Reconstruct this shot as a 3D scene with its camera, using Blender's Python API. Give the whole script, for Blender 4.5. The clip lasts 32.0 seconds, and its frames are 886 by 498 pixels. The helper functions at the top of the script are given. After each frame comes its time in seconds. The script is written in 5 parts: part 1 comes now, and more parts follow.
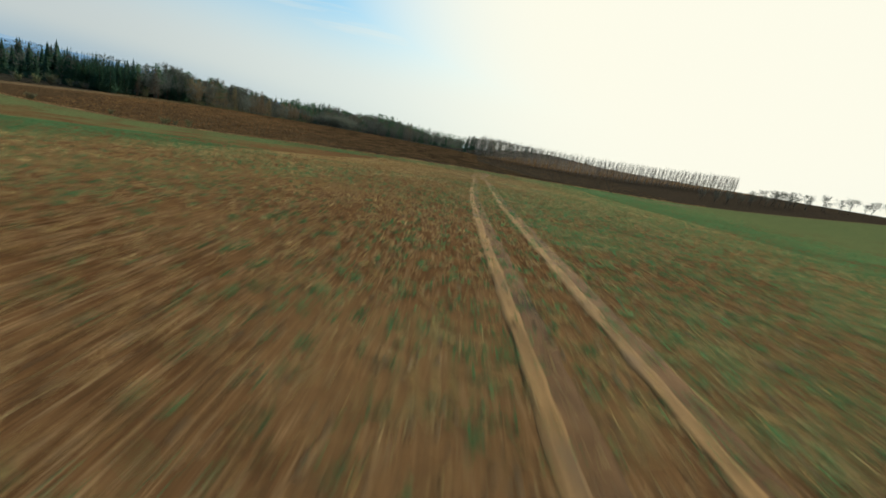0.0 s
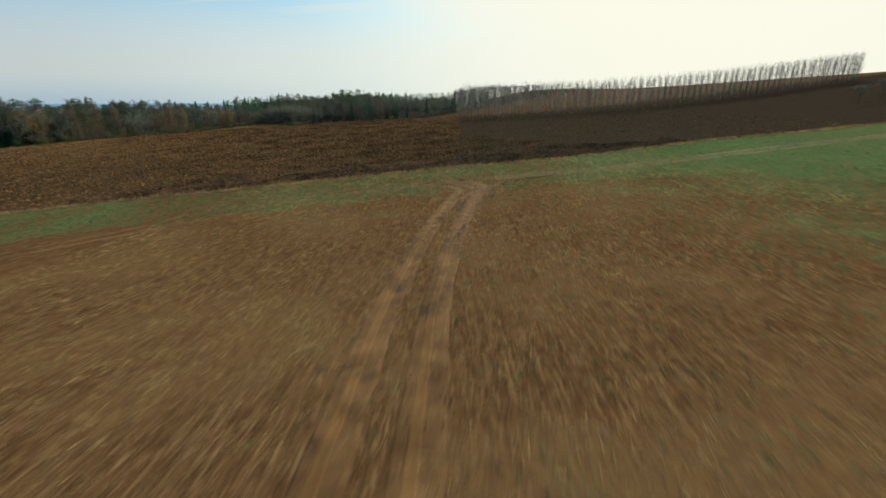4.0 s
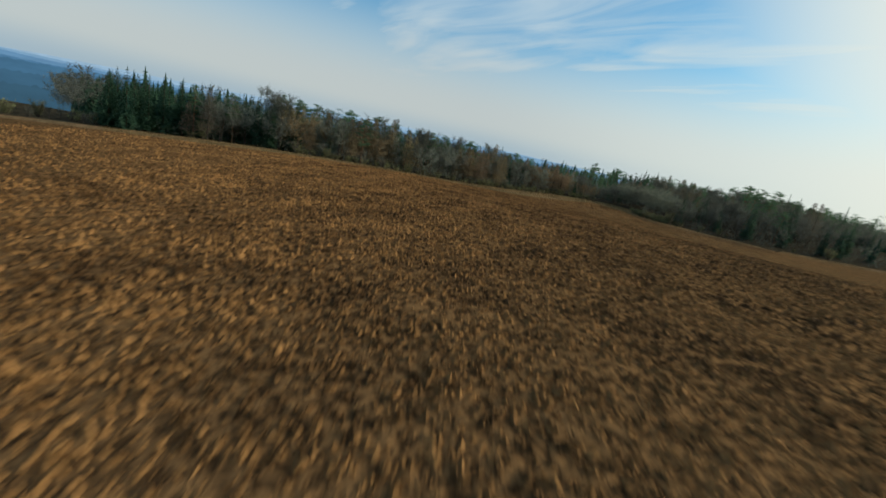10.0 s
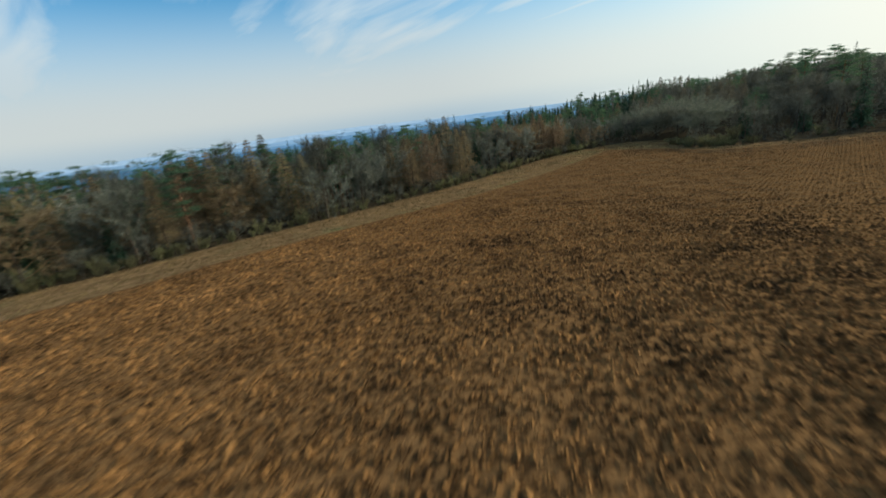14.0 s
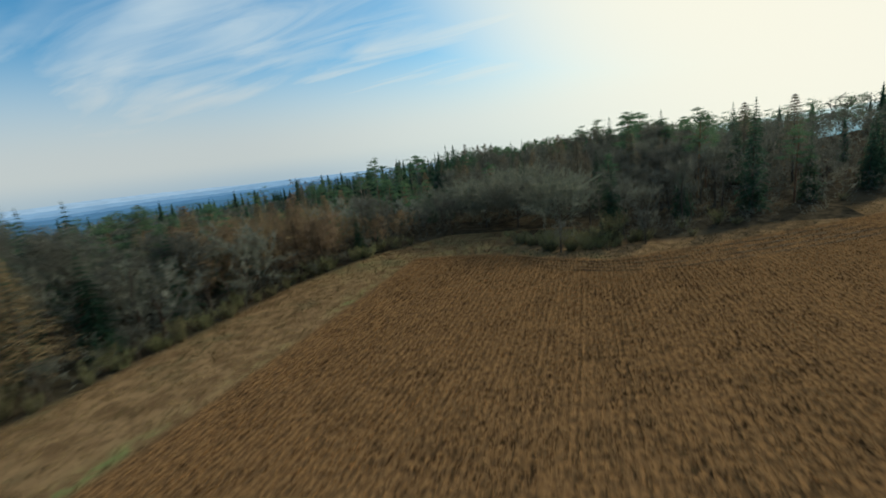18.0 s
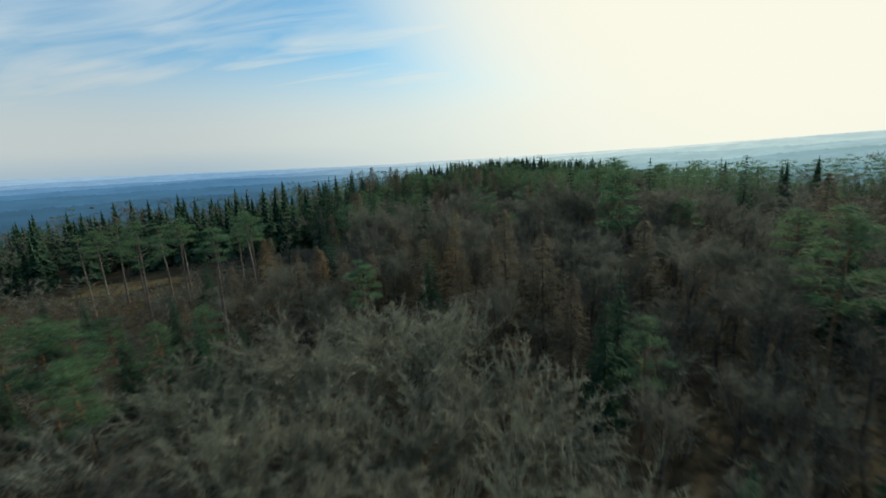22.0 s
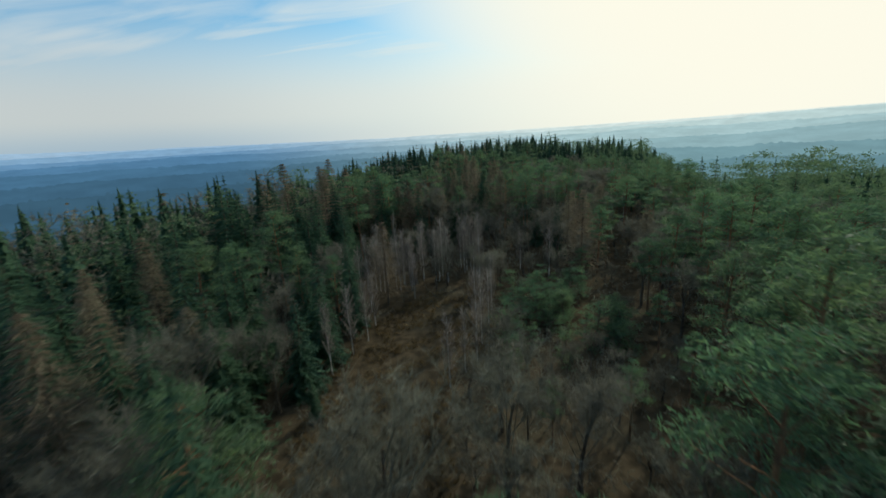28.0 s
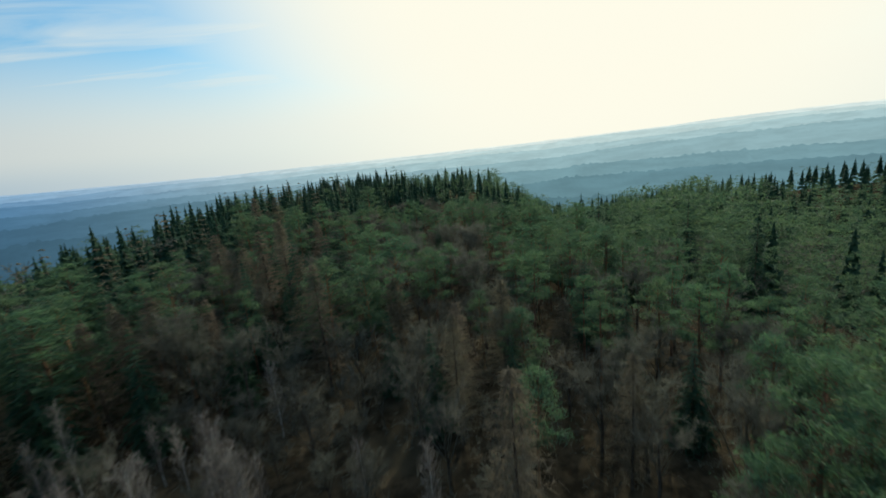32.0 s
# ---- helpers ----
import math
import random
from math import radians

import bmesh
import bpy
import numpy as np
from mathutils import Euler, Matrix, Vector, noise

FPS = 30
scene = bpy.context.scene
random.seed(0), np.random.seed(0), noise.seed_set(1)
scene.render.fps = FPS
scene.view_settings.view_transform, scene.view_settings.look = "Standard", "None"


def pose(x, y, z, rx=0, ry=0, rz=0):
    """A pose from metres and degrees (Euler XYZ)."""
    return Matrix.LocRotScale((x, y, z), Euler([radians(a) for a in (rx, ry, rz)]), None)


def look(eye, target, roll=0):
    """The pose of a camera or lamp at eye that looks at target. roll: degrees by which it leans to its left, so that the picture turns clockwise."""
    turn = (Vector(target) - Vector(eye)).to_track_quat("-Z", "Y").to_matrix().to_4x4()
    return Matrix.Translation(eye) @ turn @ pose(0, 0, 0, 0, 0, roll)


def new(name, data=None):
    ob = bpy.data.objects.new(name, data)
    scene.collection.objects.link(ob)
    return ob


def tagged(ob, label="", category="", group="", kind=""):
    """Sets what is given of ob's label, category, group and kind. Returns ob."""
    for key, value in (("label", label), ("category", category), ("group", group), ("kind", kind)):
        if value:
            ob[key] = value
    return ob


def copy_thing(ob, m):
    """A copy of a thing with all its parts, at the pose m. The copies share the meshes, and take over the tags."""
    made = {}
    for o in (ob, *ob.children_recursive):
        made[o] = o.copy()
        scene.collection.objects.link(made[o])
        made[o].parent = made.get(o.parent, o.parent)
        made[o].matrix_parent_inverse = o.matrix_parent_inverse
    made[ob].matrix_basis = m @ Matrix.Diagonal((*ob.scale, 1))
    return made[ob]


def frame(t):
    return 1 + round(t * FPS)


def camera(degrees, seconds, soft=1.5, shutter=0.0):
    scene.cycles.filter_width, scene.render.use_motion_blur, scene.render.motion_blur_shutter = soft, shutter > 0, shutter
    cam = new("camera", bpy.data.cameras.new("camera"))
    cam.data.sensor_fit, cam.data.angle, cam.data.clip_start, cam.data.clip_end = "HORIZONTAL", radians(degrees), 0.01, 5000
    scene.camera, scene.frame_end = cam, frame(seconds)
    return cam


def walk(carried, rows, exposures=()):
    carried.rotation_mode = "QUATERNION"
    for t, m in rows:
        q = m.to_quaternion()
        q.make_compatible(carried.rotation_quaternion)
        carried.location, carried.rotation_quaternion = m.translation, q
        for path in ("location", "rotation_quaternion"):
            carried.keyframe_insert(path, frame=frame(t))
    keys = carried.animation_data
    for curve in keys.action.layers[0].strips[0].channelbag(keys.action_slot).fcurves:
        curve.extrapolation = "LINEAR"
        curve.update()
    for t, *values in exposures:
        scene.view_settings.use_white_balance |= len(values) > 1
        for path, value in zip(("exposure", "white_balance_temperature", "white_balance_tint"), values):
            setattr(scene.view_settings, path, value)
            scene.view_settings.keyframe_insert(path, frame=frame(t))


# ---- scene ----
# ---------------------------------------------------------------- camera and flight
cam = camera(92.8, 32.0, soft=1.6, shutter=0.6)
PATH = [
    (0, (-10.534, -76.529, 5.694), (-10.428, -74.591, 5.208), 12.9),
    (0.5, (-9.943, -68.045, 5.981), (-9.882, -66.106, 5.493), 10.9),
    (1, (-9.31, -59.508, 6.296), (-9.263, -57.574, 5.789), 7.8),
    (1.5, (-8.674, -50.919, 6.553), (-8.621, -48.992, 6.021), 4.4),
    (2, (-7.88, -42.409, 6.767), (-7.812, -40.491, 6.206), 1.1),
    (2.5, (-6.665, -34.079, 6.965), (-6.599, -32.171, 6.369), -2.0),
    (4.5, (0.298, -0.071, 7.818), (0.263, 1.813, 7.148), 0.5),
    (5, (2.104, 8.173, 7.04), (1.971, 10.055, 6.378), 2.8),
    (5.5, (3.701, 16.663, 6.253), (3.432, 18.537, 5.609), 5.5),
    (6, (4.518, 25.108, 5.484), (4.124, 26.972, 4.876), 9.0),
    (6.5, (4.907, 33.449, 4.737), (4.358, 35.293, 4.19), 12.6),
    (7, (4.2, 41.902, 4.545), (3.474, 43.699, 4.05), 15.4),
    (7.5, (2.888, 49.992, 4.132), (1.981, 51.716, 3.681), 17.2),
    (8, (0.212, 57.232, 4.697), (-0.847, 58.875, 4.27), 18.6),
    (8.5, (-3.104, 64.307, 5.314), (-4.294, 65.856, 4.887), 18.3),
    (9, (-7.226, 70.556, 5.933), (-8.512, 72.024, 5.495), 16.7),
    (9.5, (-11.837, 76.541, 6.806), (-13.185, 77.944, 6.342), 14.7),
    (10, (-16.93, 82.117, 7.505), (-18.318, 83.473, 7.018), 12.0),
    (10.5, (-22.169, 87.521, 8.264), (-23.58, 88.843, 7.753), 9.3),
    (11, (-27.421, 92.915, 9.028), (-28.847, 94.21, 8.489), 6.5),
    (11.5, (-32.673, 98.515, 9.376), (-34.108, 99.791, 8.816), 3.9),
    (12, (-37.72, 104.292, 9.644), (-39.157, 105.556, 9.065), 1.4),
    (12.5, (-42.681, 110.219, 9.85), (-44.11, 111.486, 9.256), -1.0),
    (13, (-47.759, 116.444, 9.812), (-49.171, 117.73, 9.216), -3.5),
    (13.5, (-52.731, 122.869, 9.729), (-54.112, 124.188, 9.136), -5.6),
    (14, (-57.296, 129.619, 9.506), (-58.641, 130.981, 8.928), -7.8),
    (14.5, (-61.653, 136.904, 9.401), (-62.951, 138.319, 8.841), -9.5),
    (16.5, (-74.913, 167.528, 8.87), (-75.903, 169.19, 8.361), -9.2),
    (17, (-77.379, 175.61, 9.012), (-78.267, 177.337, 8.534), -8.8),
    (17.5, (-79.514, 183.823, 9.188), (-80.289, 185.613, 8.746), -8.1),
    (18, (-81.309, 191.984, 9.516), (-81.97, 193.829, 9.114), -7.4),
    (18.5, (-82.847, 199.938, 10.172), (-83.399, 201.825, 9.804), -6.5),
    (19, (-84.098, 207.779, 11.061), (-84.557, 209.694, 10.715), -5.5),
    (19.5, (-84.835, 215.728, 12.085), (-85.227, 217.662, 11.755), -4.9),
    (20, (-85.49, 223.369, 13.602), (-85.838, 225.309, 13.261), -4.0),
    (20.5, (-85.867, 230.647, 15.228), (-86.193, 232.588, 14.871), -4.0),
    (21, (-86.286, 237.874, 16.726), (-86.597, 239.814, 16.351), -3.5),
    (21.5, (-86.489, 245.082, 17.938), (-86.803, 247.018, 17.546), -3.3),
    (22, (-86.682, 252.212, 18.874), (-87.005, 254.142, 18.463), -3.3),
    (22.5, (-86.8, 259.114, 19.697), (-87.139, 261.037, 19.266), -3.3),
    (23, (-86.933, 265.997, 20.309), (-87.292, 267.912, 19.859), -3.2),
    (23.5, (-87.182, 272.929, 20.713), (-87.559, 274.835, 20.241), -3.1),
    (24, (-87.356, 279.833, 20.954), (-87.752, 281.73, 20.458), -3.0),
    (24.5, (-87.733, 286.635, 20.977), (-88.145, 288.527, 20.478), -3.1),
    (26.5, (-90.264, 313.86, 21.686), (-90.689, 315.739, 21.148), -2.3),
    (27, (-91.188, 320.678, 21.976), (-91.581, 322.565, 21.441), -2.7),
    (27.5, (-91.978, 327.636, 22.23), (-92.33, 329.532, 21.701), -2.9),
    (28, (-92.615, 334.53, 22.523), (-92.91, 336.437, 21.995), -3.4),
    (28.5, (-92.915, 340.757, 22.745), (-93.15, 342.673, 22.224), -3.9),
    (29, (-93.032, 347.375, 23.015), (-93.192, 349.302, 22.501), -4.4),
    (29.5, (-92.768, 354.063, 23.396), (-92.848, 355.997, 22.891), -4.7),
    (30, (-92.007, 360.702, 23.579), (-92.002, 362.639, 23.081), -5.4),
    (30.5, (-91.297, 367.3, 23.814), (-91.196, 369.238, 23.329), -5.8),
    (31, (-89.952, 373.778, 24.057), (-89.753, 375.714, 23.597), -5.9),
    (31.5, (-88.722, 380.008, 24.437), (-88.432, 381.935, 23.989), -6.0),
    (32, (-87.102, 386.268, 25.137), (-86.729, 388.181, 24.691), -5.7),
]
walk(cam, [(t, look(eye, target, roll)) for t, eye, target, roll in PATH],
     exposures=[(0.0, 0.22, 6150, 0), (5.0, 0.17, 6150, 0), (7.0, 0.10, 6150, 0), (9.5, 0.10, 6150, 0), (12.5, 0.32, 6200, 1), (14.5, 0.32, 6200, 1), (17.5, 0.16, 6150, 0), (32.0, 0.22, 6200, 1)])

# ---------------------------------------------------------------- sky and sun
SUN_AZ, SUN_EL = 33.0, 27.0          # degrees clockwise from +y, above the horizon
sun_dir = Vector((math.sin(radians(SUN_AZ)) * math.cos(radians(SUN_EL)),
                  math.cos(radians(SUN_AZ)) * math.cos(radians(SUN_EL)), math.sin(radians(SUN_EL))))
sun = new("sun", bpy.data.lights.new("sun", "SUN"))
sun.data.energy, sun.data.angle, sun.data.color = 4.0, radians(0.8), (1.0, 0.93, 0.80)
sun.matrix_world = look(sun_dir * 100, (0, 0, 0))

world = bpy.data.worlds.new("hazy_spring_sky")
scene.world = world
world.use_nodes = True


class Nodes:
    """Short hand for node trees."""

    def __init__(self, tree):
        self.tree = tree
        tree.nodes.clear()

    def add(self, kind, **sets):
        node = self.tree.nodes.new(kind)
        for key, value in sets.items():
            if key in node.inputs:
                node.inputs[key].default_value = value
            else:
                setattr(node, key, value)
        return node

    def link(self, a, b):
        self.tree.links.new(a, b)

    def put(self, value, socket):
        if isinstance(value, bpy.types.NodeSocket):
            self.tree.links.new(value, socket)
        else:
            socket.default_value = value

    def math(self, op, a, b=0.0, c=None, clamp=False):
        node = self.tree.nodes.new("ShaderNodeMath")
        node.operation, node.use_clamp = op, clamp
        self.put(a, node.inputs[0])
        self.put(b, node.inputs[1])
        if c is not None:
            self.put(c, node.inputs[2])
        return node.outputs[0]

    def vec(self, op, a, b=(0, 0, 0)):
        node = self.tree.nodes.new("ShaderNodeVectorMath")
        node.operation = op
        self.put(a, node.inputs[0])
        self.put(b, node.inputs[1])
        return node.outputs["Value" if op in ("DOT_PRODUCT", "LENGTH") else "Vector"]

    def scaled(self, a, s):
        return self.vec("MULTIPLY", a, s)

    def noise(self, vector, scale, detail=4.0, rough=0.55, distort=0.0):
        node = self.tree.nodes.new("ShaderNodeTexNoise")
        self.put(vector, node.inputs["Vector"])
        node.inputs["Scale"].default_value = scale
        node.inputs["Detail"].default_value = detail
        node.inputs["Roughness"].default_value = rough
        node.inputs["Distortion"].default_value = distort
        return node.outputs["Fac"]

    def remap(self, value, a, b, lo=0.0, hi=1.0):
        node = self.tree.nodes.new("ShaderNodeMapRange")
        node.interpolation_type = "SMOOTHSTEP"
        self.put(value, node.inputs[0])
        for k, v in zip((1, 2, 3, 4), (a, b, lo, hi)):
            self.put(v, node.inputs[k])
        return node.outputs[0]

    def mix(self, fac, a, b):
        node = self.tree.nodes.new("ShaderNodeMix")
        node.data_type = "RGBA"
        self.put(fac, node.inputs[0])
        for value, socket in ((a, node.inputs[6]), (b, node.inputs[7])):
            self.put((*value, 1.0) if isinstance(value, tuple) and len(value) == 3 else value, socket)
        return node.outputs[2]


def build_sky():
    n = Nodes(world.node_tree)
    ray = n.add("ShaderNodeTexCoord").outputs["Generated"]
    sky = n.add("ShaderNodeTexSky", sky_type="NISHITA", sun_disc=False, sun_elevation=radians(SUN_EL),
                sun_rotation=radians(SUN_AZ), altitude=350.0, air_density=1.0, dust_density=2.2, ozone_density=1.5)
    base = n.scaled(sky.outputs[0], (0.030, 0.112, 0.148))
    split = n.add("ShaderNodeSeparateXYZ")
    n.link(ray, split.inputs[0])
    up = n.math("MAXIMUM", split.outputs[2], 0.0)
    flat = n.math("DIVIDE", 1.0, n.math("ADD", up, 0.14))
    # thin cirrus sheets, drawn out along one wind direction
    plane = n.add("ShaderNodeCombineXYZ")
    n.link(n.math("MULTIPLY", split.outputs[0], flat), plane.inputs[0])
    n.link(n.math("MULTIPLY", split.outputs[1], flat), plane.inputs[1])
    turn = n.add("ShaderNodeMapping", Rotation=(0, 0, radians(-8)), Scale=(0.42, 1.5, 1.0))
    n.link(plane.outputs[0], turn.inputs["Vector"])
    big = n.noise(turn.outputs[0], 0.62, 4.0, 0.5, 0.8)
    fine = n.noise(turn.outputs[0], 2.4, 6.0, 0.55, 1.0)
    veil = n.math("ADD", n.math("MULTIPLY", big, 0.78), n.math("MULTIPLY", fine, 0.22))
    cirrus = n.math("MULTIPLY", n.remap(veil, 0.40, 0.62), n.remap(up, 0.55, 0.30, 0.55, 1.0))
    low = n.remap(up, 0.33, 0.07)                      # haze thickens towards the horizon
    facing = n.math("MAXIMUM", n.vec("DOT_PRODUCT", ray, tuple(sun_dir)), 0.0)
    near_sun = n.remap(facing, 0.58, 0.94)
    cover = n.math("MAXIMUM", n.math("MULTIPLY", cirrus, 0.88), n.math("MULTIPLY", low, 0.95))
    cover = n.math("MAXIMUM", cover, n.math("MULTIPLY", n.remap(facing, 0.45, 0.95), 0.9))
    pale = n.mix(low, (0.62, 0.69, 0.76), (0.60, 0.59, 0.585))
    pale = n.mix(n.remap(up, 0.06, 0.0), pale, (0.42, 0.49, 0.57))
    pale = n.mix(n.remap(facing, 0.20, 0.80), pale, (0.82, 0.79, 0.735))
    body = n.mix(cover, base, pale)
    total = n.mix(n.math("POWER", near_sun, 1.5), body, (1.03, 0.925, 0.785))
    # sky brightened overhead, above the view, as added fill for shaded sides
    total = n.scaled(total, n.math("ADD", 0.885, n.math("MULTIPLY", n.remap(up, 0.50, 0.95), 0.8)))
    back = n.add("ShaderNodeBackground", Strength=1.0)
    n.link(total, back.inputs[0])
    out = n.add("ShaderNodeOutputWorld")
    n.link(back.outputs[0], out.inputs[0])


build_sky()

# ---------------------------------------------------------------- lie of the land
SWELLS = [0.26, 0.88, 0.82, -1.04, -1.92, -0.96, -2.65, 0.89, 1.05, -1.83, -0.87, 0.25, 0.42, 2.07, 3.06, -0.71, 2.78, -2.62, 0.02, 2.24, -1.43, 0.03, 0.42, -1.89, -4.42, 2.25, -1.64, 3.68, 2.95, -1.28, 0.80, 0.35, 2.63, 1.36, 1.01, -3.50, 3.85, -0.67, -5.22, 2.03, -1.05, -1.07, 0.60, 3.04, -0.32, 2.27, -0.68, 0.98, 1.43, -5.24, 0.16, -0.37, -1.49, -0.24, 1.16, -2.54, -1.27, -3.02, -2.51, -0.12, -1.90, 0.39, -0.30, -1.11, -0.45, 0.13, -1.25, -0.78, -1.08, -0.17, 0.09, -0.33, 0.35, -0.09, -0.37, -0.17, -0.01]
SWELL_X, SWELL_Y, SWELL_R = range(-240, 121, 60), range(-100, 601, 70), 62.0


def land(x, y):
    """Height of the ground, metres."""
    x, y = np.asarray(x, float), np.asarray(y, float)
    z = 3.68 + 0.0763 * 330 * np.tanh(x / 330) - 0.004 * 900 * np.tanh(y / 900)
    k = 0
    for a in SWELL_X:
        for b in SWELL_Y:
            z = z + SWELLS[k] * np.exp(-((x - a) ** 2 + (y - b) ** 2) / (2 * SWELL_R ** 2))
            k += 1
    r = np.hypot(x + 60, y - 250)
    far = np.clip((r - 450) / 700, 0, 1) ** 2
    z = z + far * (8 * np.sin(x / 310 + 1.0) * np.sin(y / 270) + 5 * np.sin(x / 140 + y / 190))
    # a side valley north-east of the wood
    reach, bearing = np.hypot(x + 90, y - 374), np.degrees(np.arctan2(x + 90, y - 374))
    dip = np.clip((reach - 74) / 125, 0, 1) * np.clip((bearing - 13) / 16, 0, 1) * np.clip((86 - bearing) / 16, 0, 1)
    z = z - 50 * dip * dip * (3 - 2 * dip)
    z = z + 7.5 * np.exp(-((x - 85) / 60) ** 2 - ((y - 385) / 50) ** 2)              # low ridge behind the poplars
    fall = np.clip((y - 610) / 420, 0, 1)
    z = z - 46 * fall * fall * (3 - 2 * fall)                                   # the land drops beyond the ridge
    z = z - 30 * np.clip((-x - 230) / 500, 0, 1) ** 1.2                          # valley to the west
    low = np.clip((r - 520) / 420, 0, 1)
    z = z - 26 * np.clip((-x - 150) / 120, 0, 1) * np.clip((y - 400) / 130, 0, 1)   # the wood falls away north-west
    return z - 78 * low * low * (3 - 2 * low)


def far_fields(x, y):
    """Positive in the open fields among the far woods."""
    p = -0.35 - np.sin(x / 210 + 1.3) * np.sin(y / 260 + 0.4) - 0.5 * np.sin(x / 90 - y / 120)
    slope = 1 - np.hypot((x - 430) / 200, (y - 760) / 90)
    keep = (x < -430) | (x > 560) | (y > 860) | (y < -60)
    return np.where(keep, np.maximum(p, slope), slope)


def field_edge(x):
    return np.interp(x, (-200, -130, -80, -37, -20, -11, -2.6, 2.8, 8.5, 13, 21, 39, 80, 200), (44, 40, 36.5, 39.0, 39.8, 41.2, 43.2, 44.3, 45.0, 45.8, 48.6, 56.5, 64, 80))


def tilth_line(y):
    """Where the rough plough meets the finer, darker land to the east."""
    return 1.3 + 0.055 * (y - 48)


def verge_in(y):
    return np.interp(y, (0, 40, 80, 106, 136, 190, 252, 260), (-190, -152, -135, -117, -108.6, -107.4, -107.6, -107.6))


def wood_west(y):
    return np.interp(y, (-60, 0, 40, 80, 110, 136, 200, 240, 256, 266), (-230, -200, -158, -143, -131, -122, -122, -121, -116, -107))


def verge_north(x):
    return np.interp(x, (-108, -95, -86, -79, -69, -56, -43, 0, 60, 200), (252, 253, 250.6, 249.5, 254.6, 262, 269, 292, 320, 385))


def wood_north(x):
    return np.interp(x, (-123, -116, -106, -97, -92, -85, -76, -66, -56, -43, 0, 60, 200),
                     (246, 258, 267, 267, 256, 252.3, 255.3, 260.3, 267, 275, 298, 326, 390))


def plough_depth(x, y):
    """Metres inside the ploughed land (negative outside)."""
    return np.minimum(np.minimum(y - field_edge(x), x - verge_in(y)), verge_north(x) - y)


def wood_depth(x, y):
    """Metres inside the wood (negative outside)."""
    x, y = np.asarray(x, float), np.asarray(y, float)
    west = np.where(y < 268, wood_west(y) - x, 5)
    north = np.where(x > -123, y - wood_north(x), 0)
    d = np.where(y < 246, west, np.where(x > -123, north, 5))
    d = np.where((y < 268) & (x > -123) & (y >= 246), np.minimum(np.maximum(north, west), 60), d)
    d = np.where((y >= 268) & (x <= -43), np.minimum(60, y - 262), d)
    glade = np.minimum(np.hypot((x + 104) / 9.5, (y - 388) / 16), np.hypot((x + 204) / 27, (y - 358) / 11)) - 1
    return np.where(glade < 0, glade * 12, d)


# ---------------------------------------------------------------- mesh helpers
class Geo:
    """Collects vertices and faces, then becomes a mesh."""

    def __init__(self):
        self.v, self.tri, self.n = [], [], 0

    def add(self, verts, tris):
        verts = np.asarray(verts, float).reshape(-1, 3)
        self.v.append(verts)
        self.tri.append(np.asarray(tris, int).reshape(-1, 3) + self.n)
        self.n += len(verts)

    def arrays(self):
        if not self.v:
            return np.zeros((0, 3)), np.zeros((0, 3), int)
        return np.concatenate(self.v), np.concatenate(self.tri)

    def tube(self, points, radii, sides=5):
        points = [np.asarray(p, float) for p in points]
        rings = []
        for k, p in enumerate(points):
            d = points[min(k + 1, len(points) - 1)] - points[max(k - 1, 0)]
            d = d / (np.linalg.norm(d) + 1e-9)
            a = np.cross(d, (0.3, 0.9, 0.2))
            a /= np.linalg.norm(a) + 1e-9
            b = np.cross(d, a)
            ang = np.arange(sides) * 2 * math.pi / sides
            rings.append(p + radii[k] * (np.cos(ang)[:, None] * a + np.sin(ang)[:, None] * b))
        tris = []
        for k in range(len(points) - 1):
            for s in range(sides):
                a, b = k * sides + s, k * sides + (s + 1) % sides
                tris += [(a, b, b + sides), (a, b + sides, a + sides)]
        self.add(np.concatenate(rings), tris)

    def slivers(self, base, tip, width, rng):
        """Many thin triangles from base points to tips: twigs or needles."""
        base, tip = np.asarray(base, float), np.asarray(tip, float)
        d = tip - base
        side = np.cross(d, rng.normal(size=d.shape))
        side /= np.linalg.norm(side, axis=1)[:, None] + 1e-9
        side *= np.asarray(width).reshape(-1, 1) / 2
        m = len(base)
        verts = np.stack([base - side, base + side, tip], 1).reshape(-1, 3)
        self.add(verts, np.arange(3 * m).reshape(-1, 3))


def mesh_from(name, verts, tris, material, smooth=False):
    me = bpy.data.meshes.new(name)
    verts, tris = np.asarray(verts, np.float32), np.asarray(tris, np.int32)
    me.vertices.add(len(verts))
    me.vertices.foreach_set("co", verts.ravel())
    me.loops.add(tris.size)
    me.loops.foreach_set("vertex_index", tris.ravel())
    me.polygons.add(len(tris))
    me.polygons.foreach_set("loop_start", np.arange(0, tris.size, tris.shape[1], dtype=np.int32))
    me.polygons.foreach_set("loop_total", np.full(len(tris), tris.shape[1], np.int32))
    me.polygons.foreach_set("use_smooth", np.full(len(tris), smooth))
    me.update(calc_edges=True)
    me.validate()
    me.materials.append(material)
    return me


def part(name, geo, material, parent, label="", smooth=False):
    """One mesh object under a thing or a part."""
    v, t = geo.arrays()
    ob = new(name, mesh_from(name, v, t, material, smooth))
    ob.parent = parent
    return tagged(ob, label)


